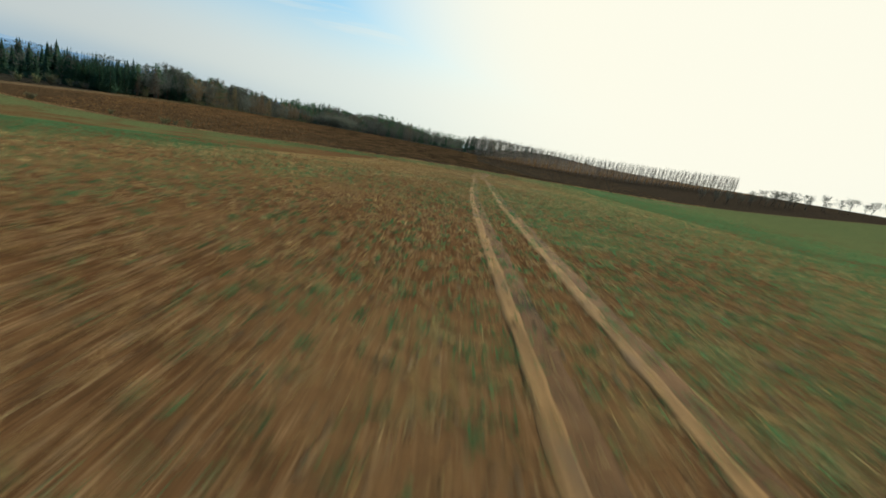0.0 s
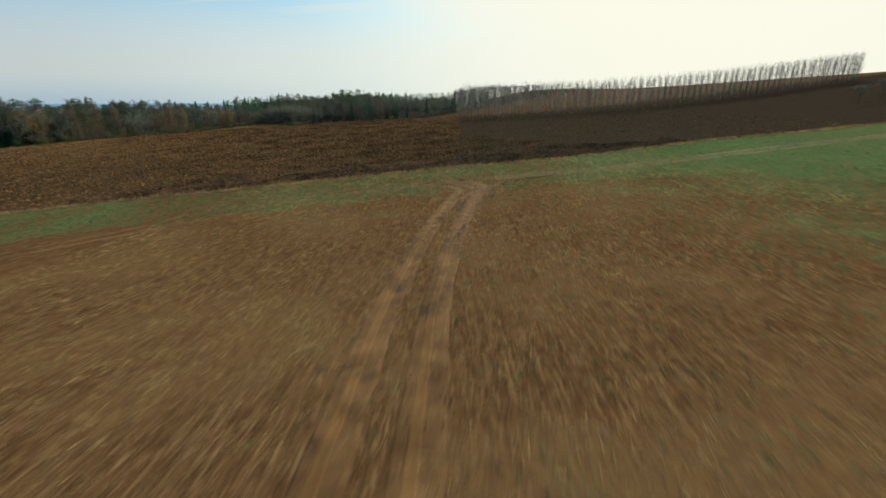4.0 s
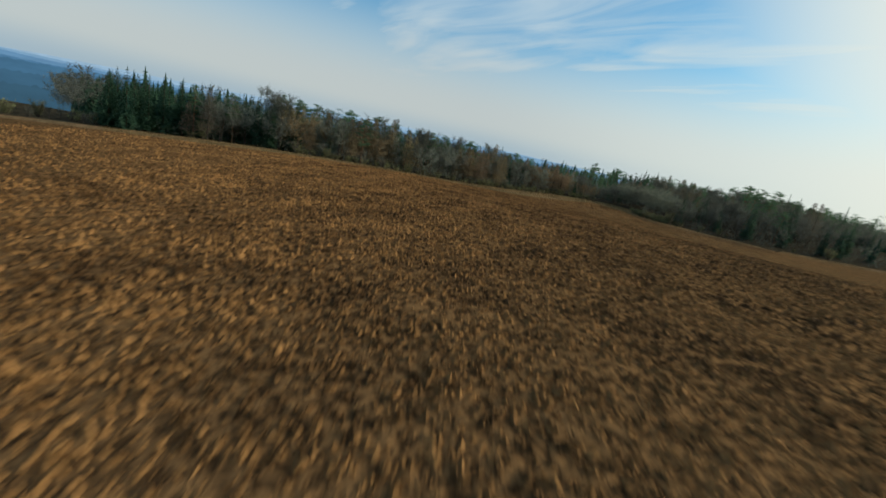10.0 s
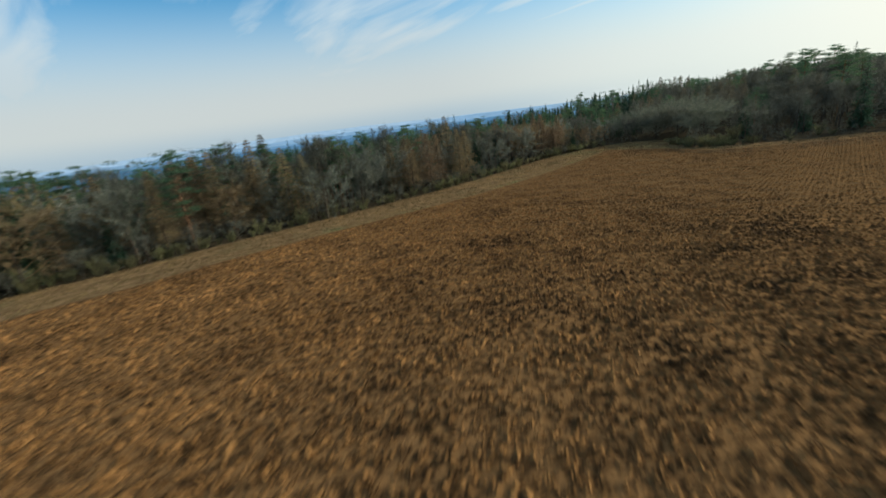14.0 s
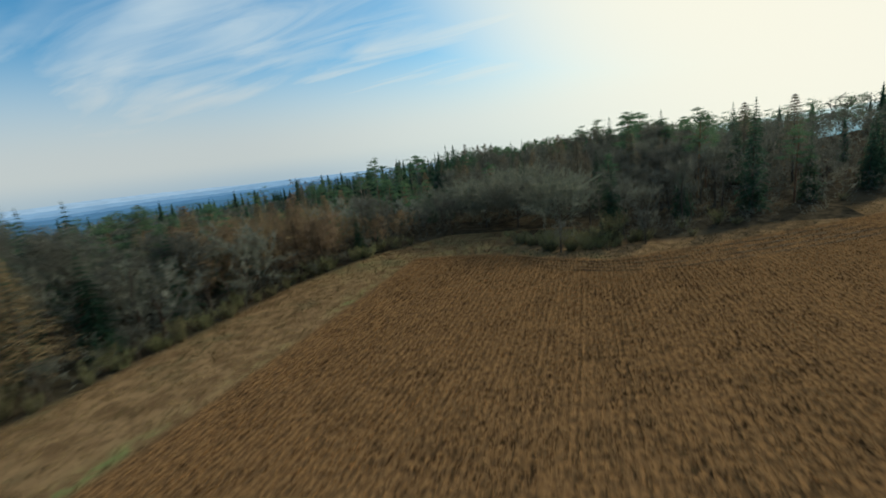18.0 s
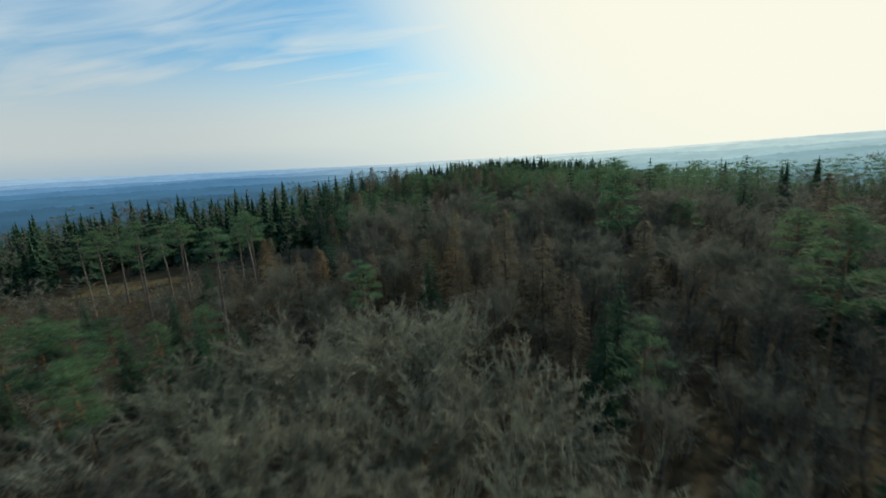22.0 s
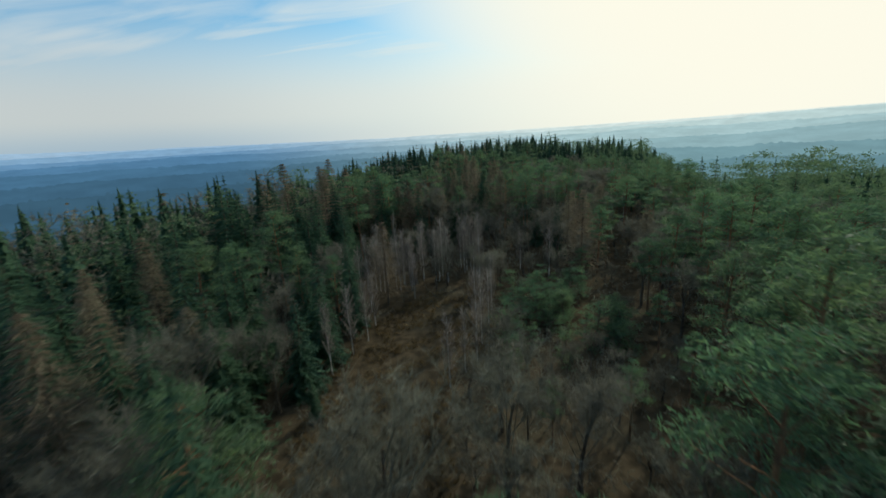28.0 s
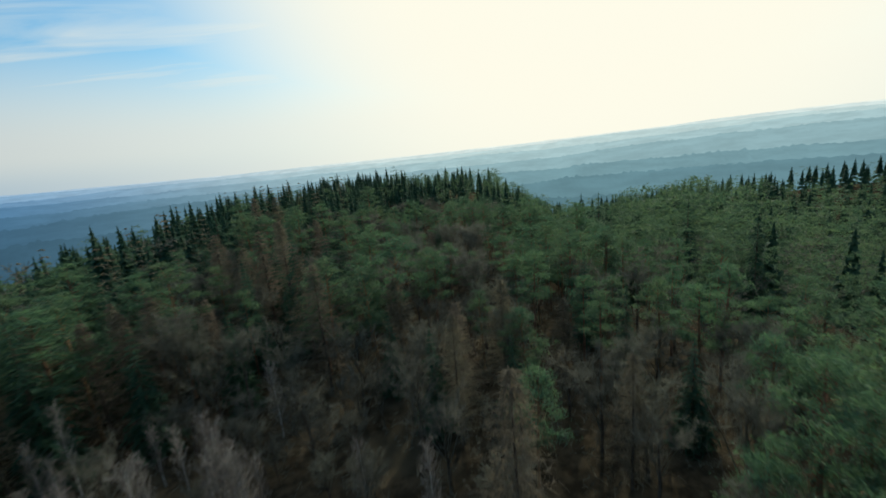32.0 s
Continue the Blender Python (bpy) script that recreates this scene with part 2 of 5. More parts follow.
# ---------------------------------------------------------------- materials
def surface(name, low, high, scale, rough=0.9, bump=0.4, bump_scale=None, vary=0.25, translucent=0.0, third=None, gloss=0.05, drift=0.03):
    """Two colours mixed by noise at two scales, a little difference from thing to thing, and fine relief."""
    mat = bpy.data.materials.new(name)
    mat.use_nodes = True
    n = Nodes(mat.node_tree)
    place = n.add("ShaderNodeNewGeometry").outputs["Position"]
    fine, wide = n.noise(place, scale, 5.0), n.noise(place, scale * 0.13, 3.0)
    fac = n.remap(n.math("ADD", n.math("MULTIPLY", fine, 0.6), n.math("MULTIPLY", wide, 0.4)), 0.36, 0.64)
    colour = n.mix(fac, low, high)
    if third:
        colour = n.mix(n.remap(n.noise(place, scale * 0.4, 4.0), 0.56, 0.68), colour, third)
    own = n.add("ShaderNodeObjectInfo").outputs["Random"]
    isle = n.add("ShaderNodeNewGeometry").outputs["Random Per Island"]
    tone = n.math("ADD", 1.0 - vary / 2, n.math("MULTIPLY", n.math("ADD", n.math("MULTIPLY", own, 0.6), n.math("MULTIPLY", isle, 0.4)), vary))
    hue = n.add("ShaderNodeHueSaturation")
    n.link(colour, hue.inputs["Color"])
    n.link(tone, hue.inputs["Value"])
    n.link(n.math("ADD", 0.5 - drift / 2, n.math("MULTIPLY", own, drift)), hue.inputs["Hue"])
    shade = n.add("ShaderNodeBsdfPrincipled", Roughness=rough)
    shade.inputs["Specular IOR Level"].default_value = gloss
    n.link(hue.outputs[0], shade.inputs["Base Color"])
    if bump:
        relief = n.add("ShaderNodeBump", Strength=bump, Distance=0.05)
        n.link(n.noise(place, bump_scale or scale * 2, 5.0, 0.65), relief.inputs["Height"])
        n.link(relief.outputs[0], shade.inputs["Normal"])
    result = shade.outputs[0]
    if translucent:
        thin = n.add("ShaderNodeBsdfTranslucent")
        n.link(hue.outputs[0], thin.inputs[0])
        both = n.add("ShaderNodeMixShader", Fac=translucent)
        n.link(result, both.inputs[1])
        n.link(thin.outputs[0], both.inputs[2])
        result = both.outputs[0]
    out = n.add("ShaderNodeOutputMaterial")
    n.link(result, out.inputs[0])
    return mat


M_SPRUCE = surface("spruce_needles", (0.024, 0.056, 0.034), (0.056, 0.104, 0.054), 1.2, bump=0, translucent=0.5, rough=0.8, gloss=0.15)
M_PINE = surface("pine_needles", (0.046, 0.097, 0.054), (0.100, 0.155, 0.066), 1.4, bump=0, translucent=0.55, rough=0.72, gloss=0.35)
# larch twigs in two copies; the brighter has the belt's side light painted in
M_LARCH = surface("larch_twigs", (0.125, 0.092, 0.050), (0.260, 0.186, 0.098), 0.9, bump=0, translucent=0.45, rough=0.75, gloss=0.25)
M_DULLLARCH = surface("dull_larch_twigs", (0.082, 0.070, 0.046), (0.180, 0.146, 0.094), 0.9, bump=0, translucent=0.45, rough=0.75, gloss=0.25)
M_TWIG = surface("bare_twigs", (0.062, 0.063, 0.048), (0.152, 0.148, 0.110), 0.8, bump=0, translucent=0.4, rough=0.75, gloss=0.25)
M_OAK = surface("oak_twigs", (0.105, 0.108, 0.074), (0.230, 0.225, 0.155), 0.8, bump=0, translucent=0.35, rough=0.75, gloss=0.25)
# lighter copy of the bare twigs: the belt's side light is in the colour
M_GREYTWIG = surface("side_lit_grey_twigs", (0.105, 0.110, 0.085), (0.235, 0.235, 0.178), 0.8, bump=0, translucent=0.4, rough=0.75, gloss=0.25)
M_BIRCHTWIG = surface("birch_twigs", (0.112, 0.099, 0.085), (0.230, 0.203, 0.173), 0.8, bump=0, translucent=0.35, rough=0.75, gloss=0.25)
# paled so that the sky's glare on the poplars sits in the twig colour
M_POPLAR = surface("poplar_twigs", (0.22, 0.195, 0.165), (0.40, 0.355, 0.30), 0.8, bump=0, translucent=0.5, rough=0.75, gloss=0.25)
M_SHRUB = surface("shrub_twigs", (0.090, 0.088, 0.040), (0.215, 0.200, 0.088), 0.9, bump=0, translucent=0.4, rough=0.75, gloss=0.25)
M_BARK = surface("grey_brown_bark", (0.040, 0.030, 0.022), (0.110, 0.085, 0.060), 5.0, bump=0.6)
M_PINEBARK = surface("orange_pine_bark", (0.085, 0.050, 0.030), (0.19, 0.105, 0.054), 3.0, bump=0.6)
M_PALEBARK = surface("pale_pine_bark", (0.095, 0.074, 0.056), (0.20, 0.16, 0.12), 3.0, bump=0.6)
M_BIRCHBARK = surface("white_birch_bark", (0.26, 0.25, 0.23), (0.52, 0.50, 0.46), 4.0, bump=0.3, third=(0.05, 0.045, 0.04))
M_SNAG = surface("bleached_dead_wood", (0.16, 0.145, 0.125), (0.33, 0.305, 0.27), 3.0, bump=0.6)
M_CRUMB = surface("crop_land_crumbs", (0.170, 0.096, 0.040), (0.360, 0.226, 0.106), 1.6, bump=0.5, bump_scale=20.0, vary=0.6, drift=0.0)
M_BRACKEN = surface("dead_bracken", (0.045, 0.034, 0.020), (0.125, 0.080, 0.038), 0.9, bump=0, translucent=0.3)
M_CLOD = surface("ploughed_clods", (0.052, 0.027, 0.011), (0.300, 0.150, 0.051), 1.6, bump=0.7, bump_scale=14.0, vary=0.6, drift=0.0)
M_DARKCLOD = surface("dark_headland_clods", (0.034, 0.020, 0.011), (0.225, 0.125, 0.055), 1.6, bump=0.7, bump_scale=14.0, vary=0.6, drift=0.0)
M_CROP = surface("young_crop_blades", (0.062, 0.155, 0.058), (0.125, 0.250, 0.098), 1.1, bump=0, translucent=0.5, vary=0.5)
M_STRAW = surface("straw_and_dry_grass", (0.25, 0.150, 0.058), (0.50, 0.335, 0.145), 0.7, bump=0, translucent=0.3, vary=0.4)
M_GRASS = surface("verge_grass", (0.082, 0.056, 0.026), (0.225, 0.148, 0.070), 0.30, bump=0, translucent=0.25, vary=0.4, third=(0.105, 0.085, 0.042))
M_MUD = surface("muddy_wheel_ruts", (0.095, 0.047, 0.017), (0.225, 0.116, 0.043), 1.1, bump=0.8, bump_scale=6.0, third=(0.065, 0.034, 0.014), drift=0.0)
# dark soil; in the plough's curved furrows this colour paints their shade
M_FURROW = surface("dark_soil_and_furrow_shade", (0.030, 0.017, 0.009), (0.090, 0.052, 0.024), 1.3, bump=0.8, bump_scale=6.0)
M_TAN = surface("smooth_tan_wheel_rut", (0.108, 0.052, 0.018), (0.205, 0.104, 0.036), 1.2, bump=0.6, bump_scale=7.0, third=(0.090, 0.046, 0.018), drift=0.0)
M_LANE = surface("brown_wheel_lane", (0.082, 0.040, 0.015), (0.175, 0.090, 0.035), 1.2, bump=0.5, bump_scale=8.0, third=(0.055, 0.030, 0.014), drift=0.0)
M_RUT = surface("bare_trodden_soil", (0.180, 0.096, 0.035), (0.310, 0.170, 0.063), 0.8, bump=0.5, bump_scale=7.0, third=(0.15, 0.09, 0.045), drift=0.0)


def ground_material():
    """Crop land, plough land, verge and wood floor on the one sheet of ground, by the land's own lines."""
    mat = bpy.data.materials.new("ground_cover")
    mat.use_nodes = True
    n = Nodes(mat.node_tree)
    place = n.add("ShaderNodeNewGeometry").outputs["Position"]
    line = {k: n.add("ShaderNodeAttribute", attribute_name=k).outputs["Fac"] for k in ("plough", "wood", "crop", "fine_tilth", "green", "lush")}
    fine, mid, wide, huge = n.noise(place, 3.0, 6.0, 0.65), n.noise(place, 0.7, 5.0), n.noise(place, 0.12, 4.0), n.noise(place, 0.02, 3.0)
    clod = n.noise(place, 2.2, 3.0, 0.6, 0.6)
    ragged = n.math("MULTIPLY", n.math("SUBTRACT", mid, 0.5), 2.2)

    def inside(name, soft=0.4):
        return n.remap(n.math("ADD", line[name], ragged), -soft, soft)

    furrow = n.add("ShaderNodeTexWave", wave_type="BANDS", bands_direction="X", Scale=0.62, Distortion=2.5, Detail=2.0)
    furrow.inputs["Detail Scale"].default_value = 0.6
    n.link(place, furrow.inputs["Vector"])
    # ploughed soil, with the shade between clods put into its dark tone
    soil = n.mix(n.remap(clod, 0.38, 0.64), (0.026, 0.016, 0.009), (0.120, 0.068, 0.030))
    orange_soil = n.mix(n.remap(clod, 0.36, 0.60), (0.036, 0.020, 0.009), (0.150, 0.079, 0.031))
    soil = n.mix(n.math("MULTIPLY", n.remap(wide, 0.40, 0.66), 0.5), soil, (0.070, 0.040, 0.018))
    north = n.add("ShaderNodeSeparateXYZ")
    n.link(place, north.inputs[0])
    soil = n.mix(n.remap(n.math("ADD", north.outputs[1], n.math("MULTIPLY", wide, 16.0)), 66.0, 104.0), soil, orange_soil)
    worked = n.math("MULTIPLY", n.remap(north.outputs[1], 165.0, 200.0), n.remap(fine, 0.36, 0.60))      # drier and finer towards the wood
    soil = n.mix(n.math("MULTIPLY", worked, 0.6), soil, (0.120, 0.070, 0.032))
    smooth = n.mix(n.remap(fine, 0.35, 0.65), (0.024, 0.017, 0.011), (0.062, 0.043, 0.026))
    soil = n.mix(inside("fine_tilth"), soil, smooth)
    # young crop on brown soil
    earth = n.mix(n.math("MULTIPLY", n.remap(fine, 0.32, 0.68), 0.6), (0.072, 0.031, 0.012), (0.185, 0.098, 0.038))
    streak = n.noise(n.scaled(place, (8.0, 0.30, 1.0)), 1.0, 6.0, 0.70, 0.5)
    grit = n.noise(n.scaled(place, (14.0, 1.1, 1.0)), 1.0, 4.0, 0.65)
    earth = n.mix(n.math("MULTIPLY", n.remap(streak, 0.52, 0.68), 0.38), earth, (0.300, 0.180, 0.080))
    earth = n.mix(n.math("MULTIPLY", n.remap(grit, 0.54, 0.66), 0.55), earth, (0.285, 0.175, 0.082))
    earth = n.mix(n.math("MULTIPLY", n.remap(grit, 0.47, 0.36), 0.60), earth, (0.048, 0.025, 0.011))
    earth = n.mix(n.math("MULTIPLY", n.remap(streak, 0.46, 0.34), 0.65), earth, (0.052, 0.027, 0.012))
    earth = n.mix(n.math("MULTIPLY", n.remap(wide, 0.42, 0.62), 0.6), earth, (0.150, 0.080, 0.032))
    shoots = n.mix(n.remap(fine, 0.35, 0.7), (0.062, 0.090, 0.032), (0.140, 0.165, 0.060))
    drill = n.add("ShaderNodeTexWave", wave_type="BANDS", bands_direction="X", Scale=1.3, Distortion=1.5, Detail=2.0)
    n.link(place, drill.inputs["Vector"])
    patchy = n.math("ADD", n.math("MULTIPLY", wide, 0.7), n.math("MULTIPLY", mid, 0.3))
    patchy = n.math("ADD", patchy, n.math("MULTIPLY", drill.outputs["Fac"], 0.05))
    grown = n.math("MULTIPLY", n.remap(n.math("ADD", patchy, line["green"]), 0.46, 0.74), 0.8)
    cropland = n.mix(grown, earth, shoots)
    # verge: dry grass with green
    verge = n.mix(n.remap(mid, 0.36, 0.64), (0.092, 0.056, 0.027), (0.172, 0.108, 0.053))
    verge = n.mix(n.remap(n.math("ADD", n.math("MULTIPLY", wide, 0.7), n.math("MULTIPLY", fine, 0.3)), 0.53, 0.66), verge, (0.092, 0.070, 0.034))
    verge = n.mix(n.math("MULTIPLY", line["lush"], n.remap(mid, 0.44, 0.62)), verge, (0.092, 0.122, 0.042))
    # wood floor: leaf litter
    litter = n.mix(n.remap(mid, 0.36, 0.64), (0.024, 0.019, 0.012), (0.056, 0.043, 0.026))
    litter = n.mix(n.remap(wide, 0.52, 0.64), litter, (0.046, 0.038, 0.024))
    colour = n.mix(inside("wood", 1.2), verge, litter)
    colour = n.mix(inside("plough"), colour, soil)
    colour = n.mix(inside("crop"), colour, cropland)
    shade = n.add("ShaderNodeBsdfPrincipled", Roughness=0.95)
    shade.inputs["Specular IOR Level"].default_value = 0.0
    n.link(colour, shade.inputs["Base Color"])
    rough = n.math("MULTIPLY", clod, n.math("ADD", 0.35, n.math("MULTIPLY", inside("plough"), 0.65)))
    rough = n.math("ADD", rough, n.math("MULTIPLY", fine, 0.35))
    rough = n.math("ADD", rough, n.math("MULTIPLY", n.math("MULTIPLY", furrow.outputs["Fac"], inside("plough")), 0.18))
    relief = n.add("ShaderNodeBump", Strength=0.9, Distance=0.22)
    n.link(rough, relief.inputs["Height"])
    n.link(relief.outputs[0], shade.inputs["Normal"])
    out = n.add("ShaderNodeOutputMaterial")
    n.link(shade.outputs[0], out.inputs[0])
    return mat


# ---------------------------------------------------------------- the ground, one sheet to the horizon
def spread(lo, hi, step, reach, growth=1.16):
    """Even lines between lo and hi, then wider and wider apart out to reach."""
    inner = list(np.arange(lo, hi + 0.01, step))
    out, d = [], step
    pos = hi
    while pos < reach:
        d *= growth
        pos += d
        out.append(pos)
    back, d, pos = [], step, lo
    while pos > -reach:
        d *= growth
        pos -= d
        back.append(pos)
    return np.array(back[::-1] + inner + out)


def green_strip(x, y):
    """1 on the strip of denser crop along the headland."""
    return np.clip((y - 27.9 - 0.14 * np.clip(x, -60, 12) - 0.5 * np.sin(x * 0.9)) / 1.3, 0, 1)


def bare_lands(x, y):
    """1 on the thinly grown strip west of the wheel tracks."""
    return np.clip((-5.5 - x) / 3, 0, 1) * np.clip((x + 34) / 10, 0, 1) * np.clip((-26 - y) / 8, 0, 1)


def turning_place(x, y):
    """1 where the turning tractors have worn the crop away."""
    return np.exp(-((x - 0.9 - 0.20 * (y - 29)) / 2.2) ** 2 - ((y - 29.8) / 3.4) ** 2)


def build_ground():
    xs, ys = spread(-170, 60, 1.4, 4400), spread(-95, 320, 1.4, 4400)
    gx, gy = np.meshgrid(xs, ys)
    gz = land(gx, gy)
    inside = np.clip(plough_depth(gx, gy), 0, 1)
    rng = np.random.default_rng(3)
    gz = gz + inside * rng.normal(0, 0.035, gz.shape)
    nx, ny = len(xs), len(ys)
    idx = np.arange(nx * ny).reshape(ny, nx)
    quads = np.stack([idx[:-1, :-1], idx[:-1, 1:], idx[1:, 1:], idx[1:, :-1]], -1).reshape(-1, 4)
    me = mesh_from("ground", np.stack([gx, gy, gz], -1).reshape(-1, 3), quads, ground_material(), True)
    lines = {
        "plough": plough_depth(gx, gy), "wood": np.where(far_fields(gx, gy) > 0, -30, np.where((gy > 330) & (gx > -150), 20, np.where((gy > 330) & (gx < -150), np.maximum(wood_depth(gx, gy), -0.15), wood_depth(gx, gy)) - 10 * np.exp(-((gx + 88) / 13) ** 2 - ((gy - 264) / 12) ** 2))),
        "crop": np.minimum(field_edge(gx) - 1.2 - gy, gx + 150),
        "fine_tilth": np.minimum(gx - tilth_line(gy), 170 - gy),
        "green": 0.12 * green_strip(gx, gy) - 0.05 * np.clip((gy + 16) / 14, 0, 1) * np.clip((20 - gx) / 10, 0, 1) + 0.24 * np.clip((gx - 13) / 30, -0.1, 1) + 0.10 * np.clip((-gx - 25) / 30, 0, 1) + (0.03 - 0.13 * bare_lands(gx, gy)) * np.clip((-44 - gy) / 16, 0, 1) - 0.06 * np.clip((24 - gy) / 8, 0, 1) * np.clip((gy + 50) / 12, 0, 1) * (gx > -42),
    }
    lines["green"] = lines["green"] - 0.32 * turning_place(gx, gy)
    lines["lush"] = 0.8 * np.exp(-((gx - verge_in(gy) + 1.2) / 0.75) ** 2) * np.clip((gy - 140) / 20, 0, 1) * np.clip((250 - gy) / 10, 0, 1)
    lines["lush"] = lines["lush"] * np.clip(0.55 + 0.9 * np.sin(gy * 0.31 + 1.0) * np.sin(gy * 0.13), 0, 1.2)
    lines["lush"] = np.maximum(lines["lush"], 0.28 * np.clip((gy - 236) / 12, 0, 1) * (gx < -92) * (gy < 290))
    lines["lush"] = np.where((gx < -150) & (gy > 300), 0.75, lines["lush"])        # grass of the west clearing
    for key, value in lines.items():
        at = me.attributes.new(key, "FLOAT", "POINT")
        at.data.foreach_set("value", np.clip(value, -40, 40).astype(np.float32).ravel())
    return tagged(new("ground", me), "rolling farmland of crop, plough, dry verge and wood floor", "ground", kind="structure")


build_ground()


# ---------------------------------------------------------------- distant hills, haze painted into a blue glow
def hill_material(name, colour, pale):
    """Far woods that glow, haze painted in: blue away from the sun, milky towards it."""
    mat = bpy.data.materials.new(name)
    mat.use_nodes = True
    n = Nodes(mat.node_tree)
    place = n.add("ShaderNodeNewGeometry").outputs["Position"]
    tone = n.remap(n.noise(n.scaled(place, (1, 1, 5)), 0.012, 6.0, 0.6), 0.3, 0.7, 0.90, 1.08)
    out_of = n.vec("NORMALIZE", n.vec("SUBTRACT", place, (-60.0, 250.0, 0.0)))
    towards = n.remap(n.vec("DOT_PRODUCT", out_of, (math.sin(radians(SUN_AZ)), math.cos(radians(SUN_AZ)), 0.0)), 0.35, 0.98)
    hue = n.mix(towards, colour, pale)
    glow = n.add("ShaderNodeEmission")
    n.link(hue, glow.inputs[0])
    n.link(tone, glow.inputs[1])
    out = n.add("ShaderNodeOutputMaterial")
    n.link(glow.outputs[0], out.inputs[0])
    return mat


def build_hills():
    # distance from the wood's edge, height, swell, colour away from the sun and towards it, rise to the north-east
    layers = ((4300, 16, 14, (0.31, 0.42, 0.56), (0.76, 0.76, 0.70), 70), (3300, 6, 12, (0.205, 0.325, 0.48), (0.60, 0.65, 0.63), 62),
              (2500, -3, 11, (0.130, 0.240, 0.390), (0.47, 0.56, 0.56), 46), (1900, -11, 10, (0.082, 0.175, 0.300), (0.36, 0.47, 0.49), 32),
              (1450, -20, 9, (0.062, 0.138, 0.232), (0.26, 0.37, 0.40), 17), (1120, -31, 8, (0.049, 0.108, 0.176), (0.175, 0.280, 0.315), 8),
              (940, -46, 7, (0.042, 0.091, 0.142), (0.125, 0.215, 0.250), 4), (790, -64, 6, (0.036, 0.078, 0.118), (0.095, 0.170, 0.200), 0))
    for seed, (radius, base, amp, colour, pale, east) in enumerate(layers):
        n = 1440
        ang = np.arange(n) * 2 * math.pi / n
        rng = np.random.default_rng(seed + 1)
        top = base + east * np.exp(-((ang - radians(52)) / 0.42) ** 2)
        top += max(0, radius - 2200) * 0.0165 * np.exp(-((ang - 2 * math.pi + radians(58)) / 0.36) ** 2)       # higher hills to the west
        for k in (2, 3, 5, 8, 13, 21, 34, 55):
            top += amp / k ** 0.55 * np.sin(k * ang + rng.uniform(0, 6.28)) * 0.62
        top += np.abs(rng.normal(0, 0.7 + 1500 / radius, n))                      # ragged tree line
        rows = []
        for dr, drop in ((-190, 70), (-100, 16), (-36, 5), (0, 0), (120, 90)):
            r = radius + dr
            rows.append(np.stack([r * np.sin(ang) - 60, r * np.cos(ang) + 250, top - drop], -1))
        i = np.arange(n)
        j = (i + 1) % n
        quads = [np.stack([k * n + i, k * n + j, (k + 1) * n + j, (k + 1) * n + i], -1) for k in range(len(rows) - 1)]
        me = mesh_from("distant_hills", np.concatenate(rows), np.concatenate(quads), hill_material("glowing_haze_hill", colour, pale), True)
        tagged(new("backdrop", me), "far wooded hills, pale blue with painted-in haze", "hills", kind="structure")


build_hills()


